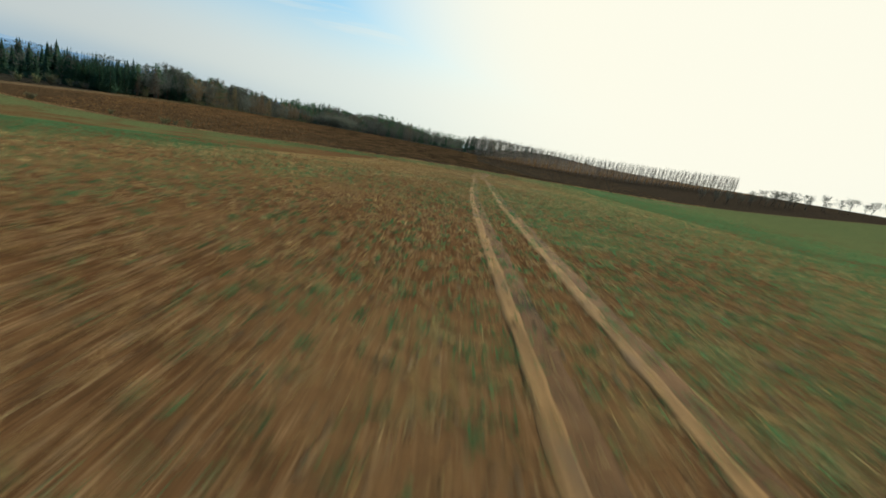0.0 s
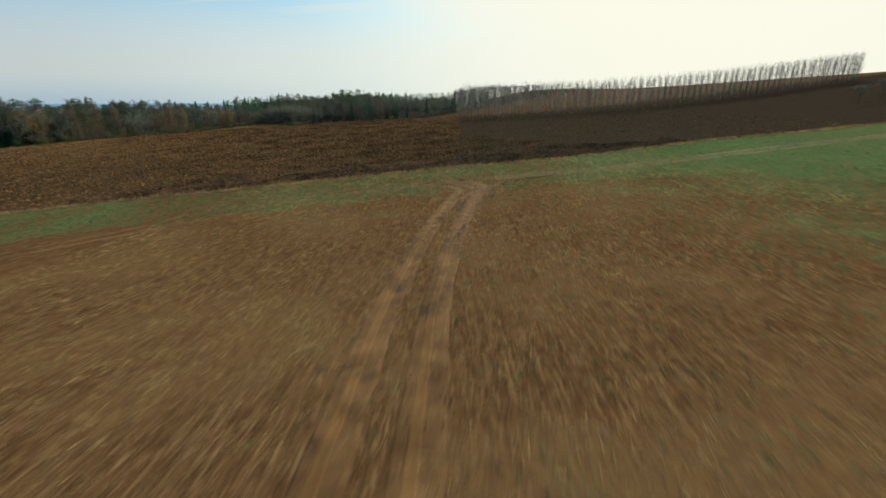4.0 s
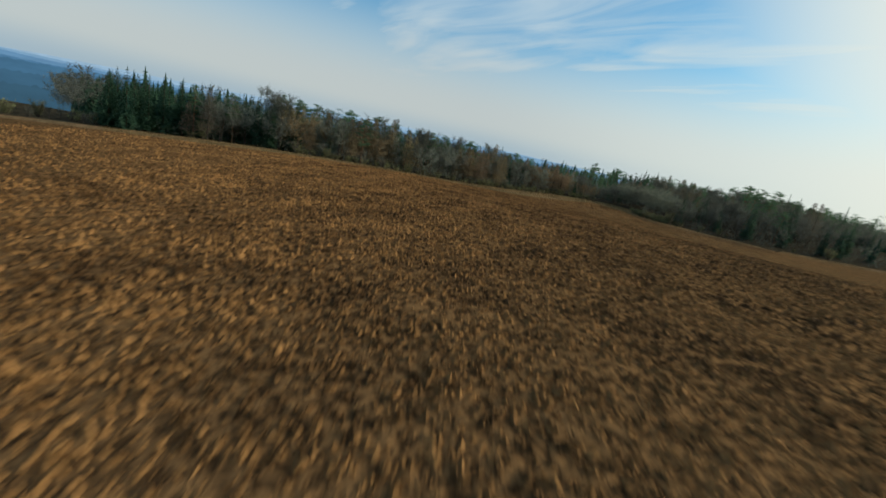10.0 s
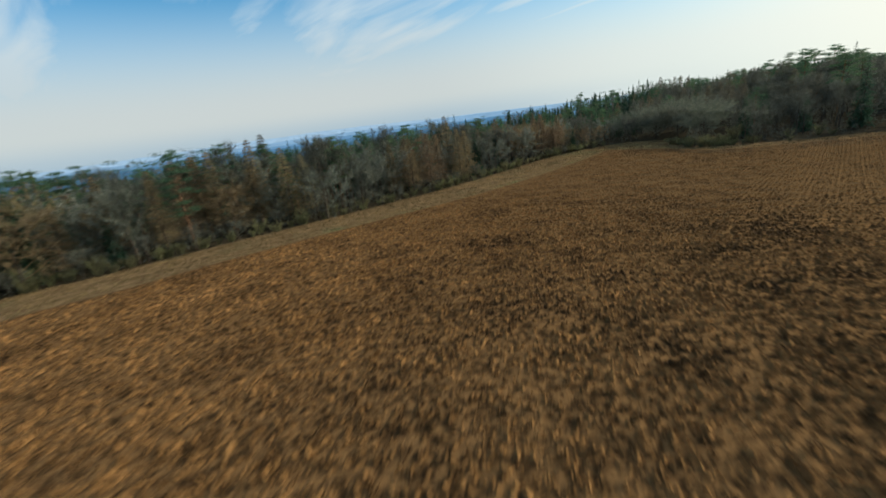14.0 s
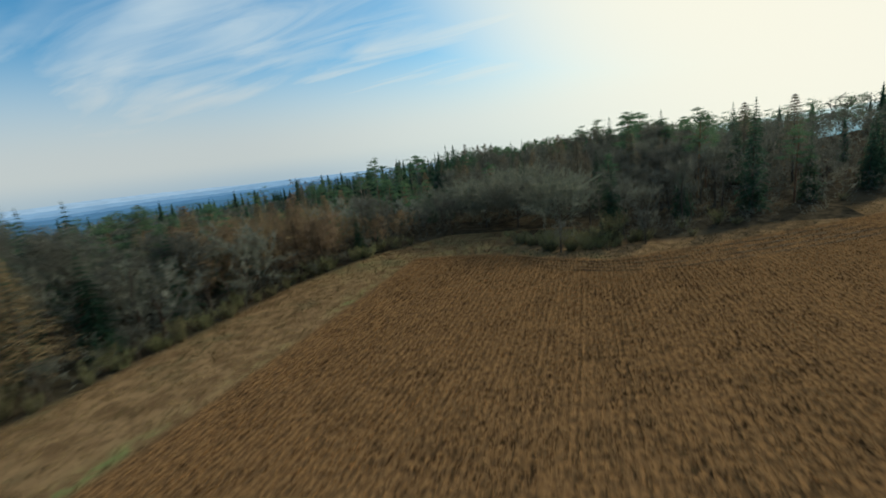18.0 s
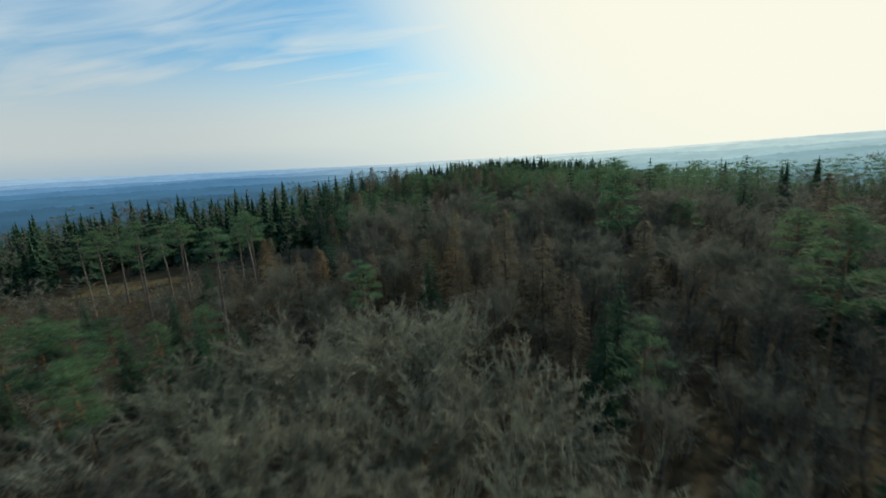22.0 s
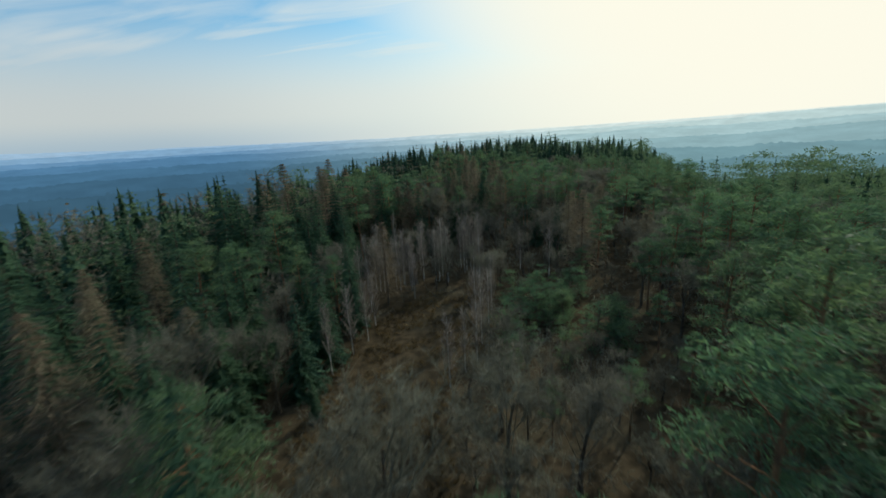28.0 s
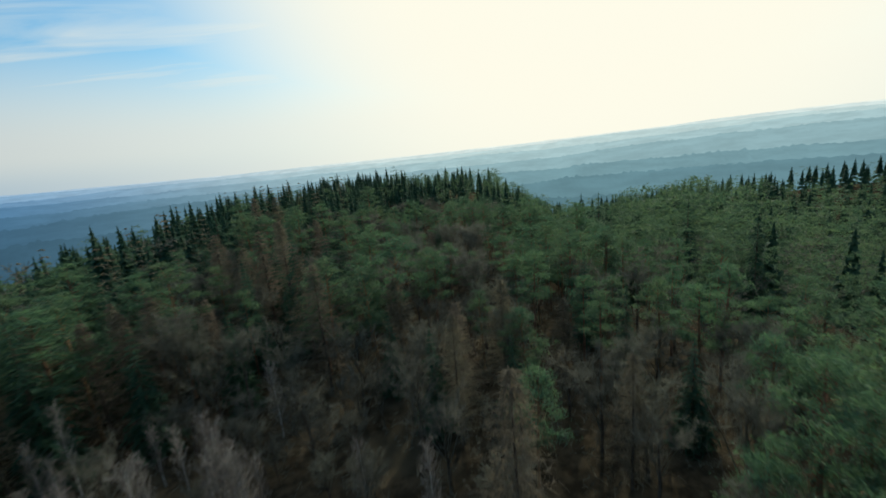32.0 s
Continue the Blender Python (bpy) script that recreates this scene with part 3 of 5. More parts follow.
# ---------------------------------------------------------------- trees
def bare_tree(seed, height, spread_r, fork=0.35, limbs=9, subs=5, twigs=1100, up=0.7, width=0.045, lean=0.02, sides=5, stout=1.0, twig=1.0):
    """Trunk, and a crown of limbs, branches and twigs. Returns two Geo."""
    rng = np.random.default_rng(seed)
    trunk, crown = Geo(), Geo()
    r0 = (0.014 * height + 0.04) * stout
    pts = [np.array((0, 0, -0.4))]
    for k in range(1, 6):
        pts.append(np.array((rng.normal(0, lean * height * k / 5), rng.normal(0, lean * height * k / 5), height * (0.80 if up > 0.5 else 0.6) * k / 5)))
    trunk.tube(pts, [r0 * 1.25, r0, r0 * 0.85, r0 * 0.65, r0 * 0.42, r0 * 0.12], sides + 1)

    def along(f):
        f = f * 5
        k = min(int(f), 4)
        return pts[k] + (pts[k + 1] - pts[k]) * (f - k)

    bases, tips = [], []
    for i in range(limbs):
        f = fork + (0.98 - fork) * (i + rng.uniform(0, 0.8)) / limbs
        p = along(f)
        a = i * 2.4 + rng.uniform(-0.5, 0.5)
        reach = spread_r * (1.0 - 0.55 * ((f - fork) / (1 - fork)) ** 1.5) * rng.uniform(0.75, 1.1)
        rise = (height - p[2]) * rng.uniform(0.45, 0.92) * up / 0.7
        end = p + np.array((math.cos(a) * reach, math.sin(a) * reach, rise))
        end[2] = min(end[2], height)
        mid = p + (end - p) * 0.5 + np.array((0, 0, -0.05 * height + 0.10 * height * (up > 0.5))) * 0.6
        r = r0 * 0.34 * (1 - f * 0.5)
        crown.tube([p, mid, end], [r, r * 0.6, r * 0.15], sides - 1)
        for j in range(subs):
            g = rng.uniform(0.25, 1.0)
            q = p + (mid - p) * (2 * g) if g < 0.5 else mid + (end - mid) * (2 * g - 1)
            d = rng.normal(size=3) * (1, 1, 0.7) + (end - p) / np.linalg.norm(end - p) * 0.9 + (0, 0, up * 0.6)
            d /= np.linalg.norm(d)
            length = reach * rng.uniform(0.35, 0.6) + 0.5
            e = q + d * length
            e[2] = min(e[2], height * 1.02)
            if sides > 4:
                crown.tube([q, q + d * length * 0.5 + rng.normal(0, 0.06, 3) * length, e], [r * 0.4, r * 0.28, r * 0.07], 3)
            per = max(1, twigs // (limbs * subs))
            h = rng.uniform(0.15, 1.0, per)[:, None]
            b = q + (e - q) * h
            t = rng.normal(size=(per, 3)) + d * 0.9 + (0, 0, up * 0.5)
            t /= np.linalg.norm(t, axis=1)[:, None]
            bases.append(b)
            tips.append(b + t * rng.uniform(0.35, 1.0, per)[:, None] * (0.08 * height + 0.35) * twig)
    bases, tips = np.concatenate(bases), np.concatenate(tips)
    crown.slivers(bases, tips, np.full(len(bases), width), rng)
    return trunk, crown


def spruce(seed, height, radius, whorls=24, per=9, bare=0.08, fringe=3, droop=0.35):
    rng = np.random.default_rng(seed)
    trunk, crown = Geo(), Geo()
    trunk.tube([(0, 0, -0.4), (0, 0, height * 0.5), (0, 0, height * 0.98)], [0.012 * height + 0.05, 0.008 * height, 0.01], 6)
    if not fringe:
        crown.tube([(0, 0, height * 0.35), (0, 0, height * 0.98)], [radius * 0.45, 0.08], 4)
    for k in range(whorls):
        f = k / (whorls - 1)
        z = height * (bare + (0.985 - bare) * f)
        r = radius * (1 - f) ** (0.8 if fringe else 0.62) * rng.uniform(0.78, 1.12) + 0.12
        n = max(4, int(per * (1 - 0.45 * f)))
        for i in range(n):
            a = 2 * math.pi * (i + rng.uniform(-0.35, 0.35)) / n + k * 0.7
            length = r * rng.uniform(0.75, 1.15)
            out = np.array((math.cos(a), math.sin(a), 0.0))
            side = np.array((-math.sin(a), math.cos(a), 0.0))
            p0 = np.array((0, 0, z))
            p1 = out * length * 0.55 + (0, 0, z - length * droop * 0.35)
            p2 = out * length + (0, 0, z - length * droop * rng.uniform(0.7, 1.1))
            w = length * 0.26 + 0.10
            if not fringe:
                crown.add([p0, p1 - side * w * 1.5, p2, p1 + side * w * 1.5], [(0, 1, 2), (0, 2, 3)])
                continue
            crown.add([p0, p1 - side * w * 0.45, p2, p1 + side * w * 0.45], [(0, 1, 2), (0, 2, 3)])
            b = np.array([p0 + (p2 - p0) * rng.uniform(0.25, 1.0) for _ in range(fringe)])
            t = b + side * rng.uniform(-1, 1, (fringe, 1)) * w * 1.9 + out * rng.uniform(0.1, 0.7, (fringe, 1)) * w + (0, 0, -1) * rng.uniform(0.0, 0.8, (fringe, 1)) * w * 1.3
            crown.slivers(b, t, np.full(fringe, w * 0.27), rng)
    tip = np.array([(0, 0, height * 0.93)] * 3)
    crown.slivers(tip, tip + (0, 0, height * 0.08), np.full(3, 0.25), rng)
    return trunk, crown


def pine(seed, height, radius, clumps=19, needles=210, bare=0.52, blade=0.095, tuft=0.5):
    rng = np.random.default_rng(seed)
    trunk, crown = Geo(), Geo()
    bend = rng.normal(0, 0.02 * height, 2)
    top = np.array((bend[0], bend[1], height * 0.95))
    trunk.tube([(0, 0, -0.4), (bend[0] * 0.2, bend[1] * 0.2, height * 0.4), top * 0.75, top], [0.012 * height + 0.05, 0.010 * height, 0.007 * height, 0.03], 6)
    for k in range(clumps):
        f = k / (clumps - 1)
        z = height * (bare + (0.985 - bare) * f)
        a = k * 2.4 + rng.uniform(-0.7, 0.7)
        r = radius * (math.sin(math.pi * (0.20 + 0.76 * f)) ** 0.7) * rng.uniform(0.30, 1.12)
        c = np.array((bend[0] + math.cos(a) * r, bend[1] + math.sin(a) * r, z + rng.uniform(-0.5, 0.5)))
        start = top * (z - 0.12 * height * rng.uniform(0.3, 0.8)) / (height * 0.95)
        trunk.tube([start, (start + c) / 2 + (0, 0, -0.15), c], [0.06, 0.045, 0.02], 3)
        size = radius * rng.uniform(0.26, 0.46)
        b = c + rng.normal(size=(needles, 3)) * (size * 0.55, size * 0.55, size * 0.17)
        d = rng.normal(size=(needles, 3)) * (1, 1, 0.4) + (0, 0, 0.5)
        d /= np.linalg.norm(d, axis=1)[:, None]
        crown.slivers(b, b + d * rng.uniform(0.4, 0.9, (needles, 1)) * size * tuft, np.full(needles, size * blade), rng)
    return trunk, crown


def larch(seed, height, radius, whorls=26, per=7, twigs=6, width=0.055):
    rng = np.random.default_rng(seed)
    trunk, crown = Geo(), Geo()
    trunk.tube([(0, 0, -0.4), (rng.normal(0, 0.1), rng.normal(0, 0.1), height * 0.5), (0, 0, height)], [0.011 * height + 0.04, 0.007 * height, 0.015], 6)
    for k in range(whorls):
        f = k / (whorls - 1)
        z = height * (0.18 + 0.80 * f)
        r = radius * (1 - f) ** 0.85 * rng.uniform(0.65, 1.2) + 0.15
        for i in range(per):
            a = 2 * math.pi * (i + rng.uniform(-0.4, 0.4)) / per + k
            out = np.array((math.cos(a), math.sin(a), rng.uniform(-0.15, 0.25)))
            p0, p1 = np.array((0, 0, z)), np.array((0, 0, z)) + out * r * rng.uniform(0.75, 1.1)
            crown.slivers([p0], [p1], [0.07], rng)
            b = p0 + (p1 - p0) * rng.uniform(0.25, 1.0, (twigs, 1))
            t = b + rng.normal(size=(twigs, 3)) * (0.4, 0.4, 0.22) * (0.55 + r * 0.22) + (0, 0, -0.32) + out * 0.3
            crown.slivers(b, t, np.full(twigs, width), rng)
    return trunk, crown


def poplar(seed, height, branches=26, twigs=26, slant=0.38, reach=0.30, low=0.12, width=0.03):
    """A slim upswept young tree."""
    rng = np.random.default_rng(seed)
    trunk, crown = Geo(), Geo()
    trunk.tube([(0, 0, -0.3), (rng.normal(0, 0.05), rng.normal(0, 0.05), height * 0.5), (0, 0, height)], [0.06 + 0.0015 * height, 0.045, 0.01], 5)
    for k in range(branches):
        f = low + (0.92 - low) * k / branches
        a = k * 2.4 + rng.uniform(-0.4, 0.4)
        length = height * reach * (1.05 - 0.6 * f)
        p = np.array((0, 0, f * height))
        d = np.array((math.cos(a) * slant, math.sin(a) * slant, 1.0))
        e = p + d / np.linalg.norm(d) * length
        crown.tube([p, e], [0.022, 0.006], 3)
        b = p + (e - p) * rng.uniform(0.2, 1.0, (twigs, 1))
        t = rng.normal(size=(twigs, 3)) * (0.5, 0.5, 0.3) + (0, 0, 0.7)
        crown.slivers(b, b + t * rng.uniform(0.25, 0.7, (twigs, 1)), np.full(twigs, width), rng)
    return trunk, crown


def snag(seed, height):
    """A dead trunk with a forked, broken top and a few stubs."""
    rng = np.random.default_rng(seed)
    trunk, stubs = Geo(), Geo()
    trunk.tube([(0, 0, -0.4), (0.1, 0.05, height * 0.4), (-0.05, 0.1, height * 0.8), (-0.35, 0.1, height)], [0.22, 0.17, 0.12, 0.04], 7)
    for k in range(9):
        z = height * (0.35 + 0.07 * k)
        a = k * 2.4
        d = np.array((math.cos(a), math.sin(a), 0.7)) * rng.uniform(0.5, 1.6)
        stubs.tube([(0, 0.05, z), np.array((0, 0.05, z)) + d * 0.6, np.array((0, 0.05, z)) + d + (0, 0, 0.2)], [0.09, 0.06, 0.02], 5)
    stubs.tube([(0, 0.1, height * 0.82), (0.5, 0.1, height * 0.92), (0.75, 0.2, height * 1.0)], [0.12, 0.08, 0.03], 5)
    return trunk, stubs


def shrub(seed, height, radius, stems=11, twigs=1000):
    rng = np.random.default_rng(seed)
    wood, crown = Geo(), Geo()
    bases, tips = [], []
    for i in range(stems):
        a = i * 2.4
        e = np.array((math.cos(a) * radius * rng.uniform(0.3, 0.9), math.sin(a) * radius * rng.uniform(0.3, 0.9), height * rng.uniform(0.6, 1.0)))
        p = e * (0.12, 0.12, 0) + (0, 0, -0.2)
        wood.tube([p, (p + e) / 2 + (0, 0, 0.15 * height), e], [0.05, 0.035, 0.01], 3)
        m = twigs // stems
        b = p + (e - p) * rng.uniform(0.2, 1.0, (m, 1))
        d = rng.normal(size=(m, 3)) + (0, 0, 0.5)
        bases.append(b)
        tips.append(b + d / np.linalg.norm(d, axis=1)[:, None] * rng.uniform(0.3, 1.0, (m, 1)) * (0.3 * height + 0.15))
    crown.slivers(np.concatenate(bases), np.concatenate(tips), np.full(sum(len(b) for b in bases), 0.036 if twigs > 200 else 0.06), rng)
    return wood, crown


KINDS = {
    # kind: (builder, variants, bark, foliage, thing, label, category)
    "spruce": ([spruce(11, 18, 3.3, 27, 9, 0.08, 13), spruce(12, 20, 3.3, 29, 9, 0.08, 13), spruce(13, 15, 3.0, 23, 9, 0.05, 13)], M_BARK, M_SPRUCE, "spruce_tree", "dark green spruce with drooping needle boughs in the wood", "spruce"),
    "pine": ([pine(21, 18, 3.0), pine(22, 19, 3.4, 21), pine(23, 16, 2.8, 16), pine(24, 18, 3.2, 24, 200, 0.40)], M_PINEBARK, M_PINE, "pine_tree", "tall scots pine, bare orange trunk under a clumped green crown", "pine"),
    "larch": ([larch(31, 15, 3.9, 24, 8, 17), larch(32, 17, 4.0, 26, 8, 17), larch(33, 13, 3.7, 22, 8, 17)], M_BARK, M_DULLLARCH, "larch_tree", "leafless larch with fine dull brown twigs in the wood", "larch"),
    "belt_larch": ([larch(34, 15, 3.9, 24, 8, 17), larch(35, 17, 4.0, 26, 8, 17), larch(36, 13, 3.7, 22, 8, 17)], M_BARK, M_LARCH, "larch_tree", "leafless larch with fine orange-brown twigs at the wood edge", "larch"),
    "bare": ([bare_tree(41, 15, 4.2, 0.30, 12, 7, 3000, 0.7, 0.040), bare_tree(42, 17, 4.0, 0.40, 12, 7, 3000, 0.7, 0.040), bare_tree(43, 13, 4.4, 0.25, 12, 7, 2900, 0.7, 0.040), bare_tree(44, 16, 3.4, 0.45, 11, 7, 2600, 0.7, 0.040)],
             M_BARK, M_TWIG, "bare_tree", "leafless grey-brown broadleaf tree in the wood", "tree"),
    "oak": ([bare_tree(51, 11.5, 7.6, 0.20, 22, 16, 21000, 0.46, 0.042, 0.03, 6, 1.0, 0.58), bare_tree(52, 10.5, 6.8, 0.20, 21, 16, 20000, 0.46, 0.042, 0.03, 6, 1.0, 0.58)], M_BARK, M_OAK, "oak_tree", "broad spreading leafless oak with grey lichened twigs", "oak"),
    "birch": ([poplar(61, 11, 34, 34, 0.55, 0.24, 0.22, 0.04), poplar(62, 12.5, 36, 34, 0.5, 0.22, 0.25, 0.04), poplar(63, 9.5, 32, 32, 0.6, 0.26, 0.2, 0.04)],
              M_BIRCHBARK, M_BIRCHTWIG, "birch_tree", "slender leafless birch with a white trunk and pale twigs", "birch"),
    "scrub": ([bare_tree(46, 8, 3.2, 0.15, 11, 6, 1700, 0.75, 0.040, 0.05), bare_tree(47, 7, 2.8, 0.12, 11, 6, 1600, 0.75, 0.040, 0.06), bare_tree(48, 9, 3.0, 0.2, 11, 6, 1700, 0.8, 0.040, 0.05)],
              M_BARK, M_TWIG, "scrub_tree", "low leafless scrub tree filling the wood's understorey", "tree"),
    "round": ([bare_tree(101, 11, 5.0, 0.14, 13, 6, 2300, 0.50, 0.075, 0.03), bare_tree(102, 10, 4.6, 0.12, 13, 6, 2200, 0.50, 0.075, 0.04)],
              M_BARK, M_LARCH, "broadleaf_tree", "rounded leafless broadleaf with dense orange-brown twigs", "tree"),
    "grey_round": ([bare_tree(103, 10.5, 4.8, 0.14, 13, 6, 2100, 0.50, 0.07, 0.03), bare_tree(104, 9, 4.4, 0.12, 13, 6, 1900, 0.50, 0.07, 0.04)],
                   M_BARK, M_GREYTWIG, "broadleaf_tree", "rounded leafless broadleaf with dense grey twigs", "tree"),
    "slender": ([pine(111, 20, 2.6, 16, 220, 0.72), pine(112, 19, 2.3, 14, 220, 0.76), pine(113, 21, 2.8, 17, 220, 0.68)],
                M_PALEBARK, M_PINE, "slender_pine", "tall slender pine, long bare pale trunk and small crown", "pine"),
    "snag": ([snag(121, 16)], M_SNAG, M_SNAG, "dead_tree", "bleached broken dead trunk standing over the wood", "dead tree"),
    "poplar": ([poplar(71, 8.5, 30, 30, 0.40, 0.42, 0.02, 0.022), poplar(72, 9.0, 30, 30, 0.36, 0.42, 0.02, 0.022), poplar(73, 8.0, 30, 30, 0.42, 0.42, 0.02, 0.022)], M_PALEBARK, M_POPLAR, "young_poplar", "young bare poplar with upswept branches in a planted row", "poplar"),
    "shrub": ([shrub(81, 2.6, 1.9), shrub(82, 1.8, 1.6), shrub(83, 3.4, 2.0, 13, 1200)], M_BARK, M_SHRUB, "shrub", "tangled leafless olive-brown shrub at the wood edge", "shrub"),
    "young_pine": ([pine(91, 5.5, 1.9, 18, 130, 0.12), pine(92, 4.2, 1.7, 16, 120, 0.1)], M_BARK, M_PINE, "young_pine", "bushy young green pine in the clearing", "pine"),
}
FIRST = {}


def plant(kind, x, y, scale=1.0, turn=0.0, variant=0, sink=0.0, label="", group=""):
    """One tree as a thing of its own: an empty at its foot with trunk and crown."""
    variants, bark, leaf, name, text, cat = KINDS[kind]
    variant %= len(variants)
    m = pose(x, y, float(land(x, y)) - sink, 0, 0, turn) @ Matrix.Diagonal((scale, scale, scale, 1))
    if (kind, variant) not in FIRST:
        ob = new(name)
        ob.empty_display_size = 0.5
        part("stem" if kind == "shrub" else "trunk", variants[variant][0], bark, ob)
        part("crown", variants[variant][1], leaf, ob)
        tagged(ob, text, cat, group or "trees of the wood")
        FIRST[kind, variant] = ob
        ob.matrix_basis = m
    else:
        ob = copy_thing(FIRST[kind, variant], Matrix.Identity(4))
        ob.matrix_basis = m
        tagged(ob, group=group or "trees of the wood")
    if label:
        tagged(ob, label)
    return ob


def canopy(x, y):
    """Height that the tree tops reach."""
    c = np.interp(y, (60, 110, 150, 200, 262, 290, 305, 330, 350, 368, 390, 415, 440, 500, 600), (7, 7.8, 7.2, 6.0, 5.6, 8, 12, 15.5, 17, 12, 8, 8.5, 11.5, 13, 17))
    c = c + np.minimum(0, np.maximum(-175, x) + 105) * (0.06 - 0.045 * np.clip((y - 356) / 30, 0, 1)) * np.clip((y - 280) / 40, 0, 1)
    c = c + 2.6 * np.clip((-106 - x) / 6, 0, 1) * np.clip((y - 86) / 10, 0, 1) * np.clip((262 - y) / 30, 0, 1)     # the belt along the plough
    c = c + 5.0 * np.clip((-118 - x) / 22, 0, 1) * np.clip((y - 362) / 25, 0, 1) * np.clip((470 - y) / 30, 0, 1)   # tall firs west of the glade
    east = np.interp(y - wood_north(x), (0, 8, 30, 70, 150), (5, 8.5, 13, 16.5, 16))
    c = c - 0.05 * np.clip(-150 - x, 0, 120) * (y < 280)
    f = np.clip((x + 82) / 22, 0, 1) * np.clip((430 - y) / 40, 0, 1)
    c = c * (1 - f) + east * f
    c = np.where((x < -116) & (y > 290) & (y < 356), np.minimum(c, 4.0), c)      # low growth under the slender pines
    g = np.clip((y - 400) / 40, 0, 1) * np.clip((x + 62) / 25, 0, 1)      # the pines by the side valley
    return c * (1 - g) + 9.5 * g


def species(x, y, rng):
    u = rng.uniform()
    edge = float(wood_depth(x, y))
    belt = 125 < y < 292 and x < -108
    if edge < 6 and x > -104 and 245 < y < 330:
        return "shrub" if u < 0.6 else "scrub"
    if edge < 5 and u < (0.25 if belt else 0.55):
        return "shrub"
    if belt:                                     # orange larch and grey broadleaves in front, pines behind
        w = rng.uniform()
        if edge < 13:
            return "round" if w < 0.20 else "belt_larch" if w < 0.40 else "grey_round" if w < 0.62 else "bare" if w < 0.84 else "pine" if w < 0.94 else "spruce"
        return "pine" if w < 0.46 else "spruce" if w < 0.60 else "bare" if w < 0.80 else "larch" if w < 0.92 else "scrub"
    if y < 91:
        return "shrub" if u < 0.5 else "scrub"
    if y < 128 and x < -140:
        return "spruce" if u < 0.7 else "scrub"
    if y < 292 and x < -108:
        return "bare" if u < 0.34 else "pine" if u < 0.56 else "grey_round" if u < 0.74 else "spruce" if u < 0.90 else "larch"
    if x < -116 and 290 < y < 356:
        return "slender" if u < 0.05 else "spruce" if u < 0.13 else "scrub" if u < 0.62 else "pine" if u < 0.70 else "larch" if u < 0.78 else "bare"
    if y > 400 and x > -60:                      # pine stand by the side valley
        return "pine" if u < 0.56 else "spruce" if u < 0.68 else "bare"
    if x < -152 and y > 280:
        return "spruce" if u < 0.5 else "pine" if u < 0.7 else "larch" if u < 0.8 else "bare"
    if 310 < y < 372 and x > -118 and u > 0.62 and u < 0.86:
        return "scrub"
    if 360 < y < 440 and x < -118:               # dense young spruce beside the glade
        return "spruce" if u < 0.46 else "larch" if u < 0.60 else "pine" if u < 0.80 else "bare"
    if -112 < x < -62 and 398 < y < 450:         # grey bare trees beyond the glade
        return "bare" if u < 0.42 else "scrub" if u < 0.58 else "pine" if u < 0.72 else "larch" if u < 0.88 else "spruce"
    if x > -88 and y > 355:
        return "pine" if u < 0.38 else "bare" if u < 0.68 else "scrub" if u < 0.90 else "spruce"
    if x > -75 and y < 335:
        return "bare" if u < 0.48 else "scrub" if u < 0.78 else "larch" if u < 0.88 else "spruce" if u < 0.96 else "pine"
    if x > -75:
        return "bare" if u < 0.40 else "scrub" if u < 0.62 else "pine" if u < 0.74 else "larch" if u < 0.82 else "spruce"
    if y > 440:
        return "spruce" if u < 0.38 else "larch" if u < 0.58 else "pine" if u < 0.72 else "bare"
    return "bare" if u < 0.28 else "scrub" if u < 0.50 else "pine" if u < 0.68 else "larch" if u < 0.86 else "spruce"


NOMINAL = {"scrub": 8, "spruce": 18, "pine": 18, "larch": 15.5, "belt_larch": 15.5, "bare": 15, "shrub": 2.6, "birch": 11, "oak": 11, "round": 11, "grey_round": 10.5, "slender": 20, "snag": 16, "poplar": 8.5, "young_pine": 5}
LANDMARKS = []                                    # kept clear for single trees


def landmark(kind, x, y, height, variant=0, turn=0.0, label="", group="", keep=4.0):
    LANDMARKS.append((x, y, keep))
    top = max(v[2] for v in KINDS[kind][0][variant % len(KINDS[kind][0])][1].arrays()[0])
    return plant(kind, x, y, height / top, turn, variant, 0.1, label, group)


# spreading oaks on the grass point
for k, (x, y, h) in enumerate(((-86, 265.5, 11.4), (-94, 271.5, 12.2), (-100.5, 273, 10.8), (-104, 284, 12.2), (-95.5, 284, 12.6), (-87.5, 277, 11.8), (-111, 279, 9.6))):
    landmark("oak", x, y, h, k, 67 * k, group="oaks on the grass point", keep=7.0)
# row of young poplars beyond the plough
for k in range(165):
    x = 5 + k * 0.86 + (k * 29 % 7 - 3) * 0.09
    landmark("poplar", x, 116 + 0.22 * x + (k * 37 % 5 - 2) * 0.45, 9.0 + (k * 53 % 10) * 0.14, k, 41 * k, group="row of young poplars", keep=0)
# birches round the glade: a row across its far end, a few down each side
rng = np.random.default_rng(5)
SPOTS = [(-121 + 24 * k / 25 + rng.normal(0, 0.8), 407 + 11 * k / 25 + rng.normal(0, 2.6), 10.5 + 3.0 * rng.uniform()) for k in range(26)]
SPOTS += [(-113.5, 384, 11), (-112.6, 388, 10), (-114.2, 378.5, 10.5), (-113, 393, 9.5), (-115.5, 399, 10), (-96, 386, 11.5), (-97, 389, 10.5), (-95.3, 392, 9.5), (-97.6, 378.5, 9), (-99, 375.5, 9.5), (-96.3, 381, 8.5), (-95, 398, 10)]
for k, (x, y, h) in enumerate(SPOTS):
    landmark("birch", x, y, h, k, 77 * k, group="birches round the glade", keep=1.6)
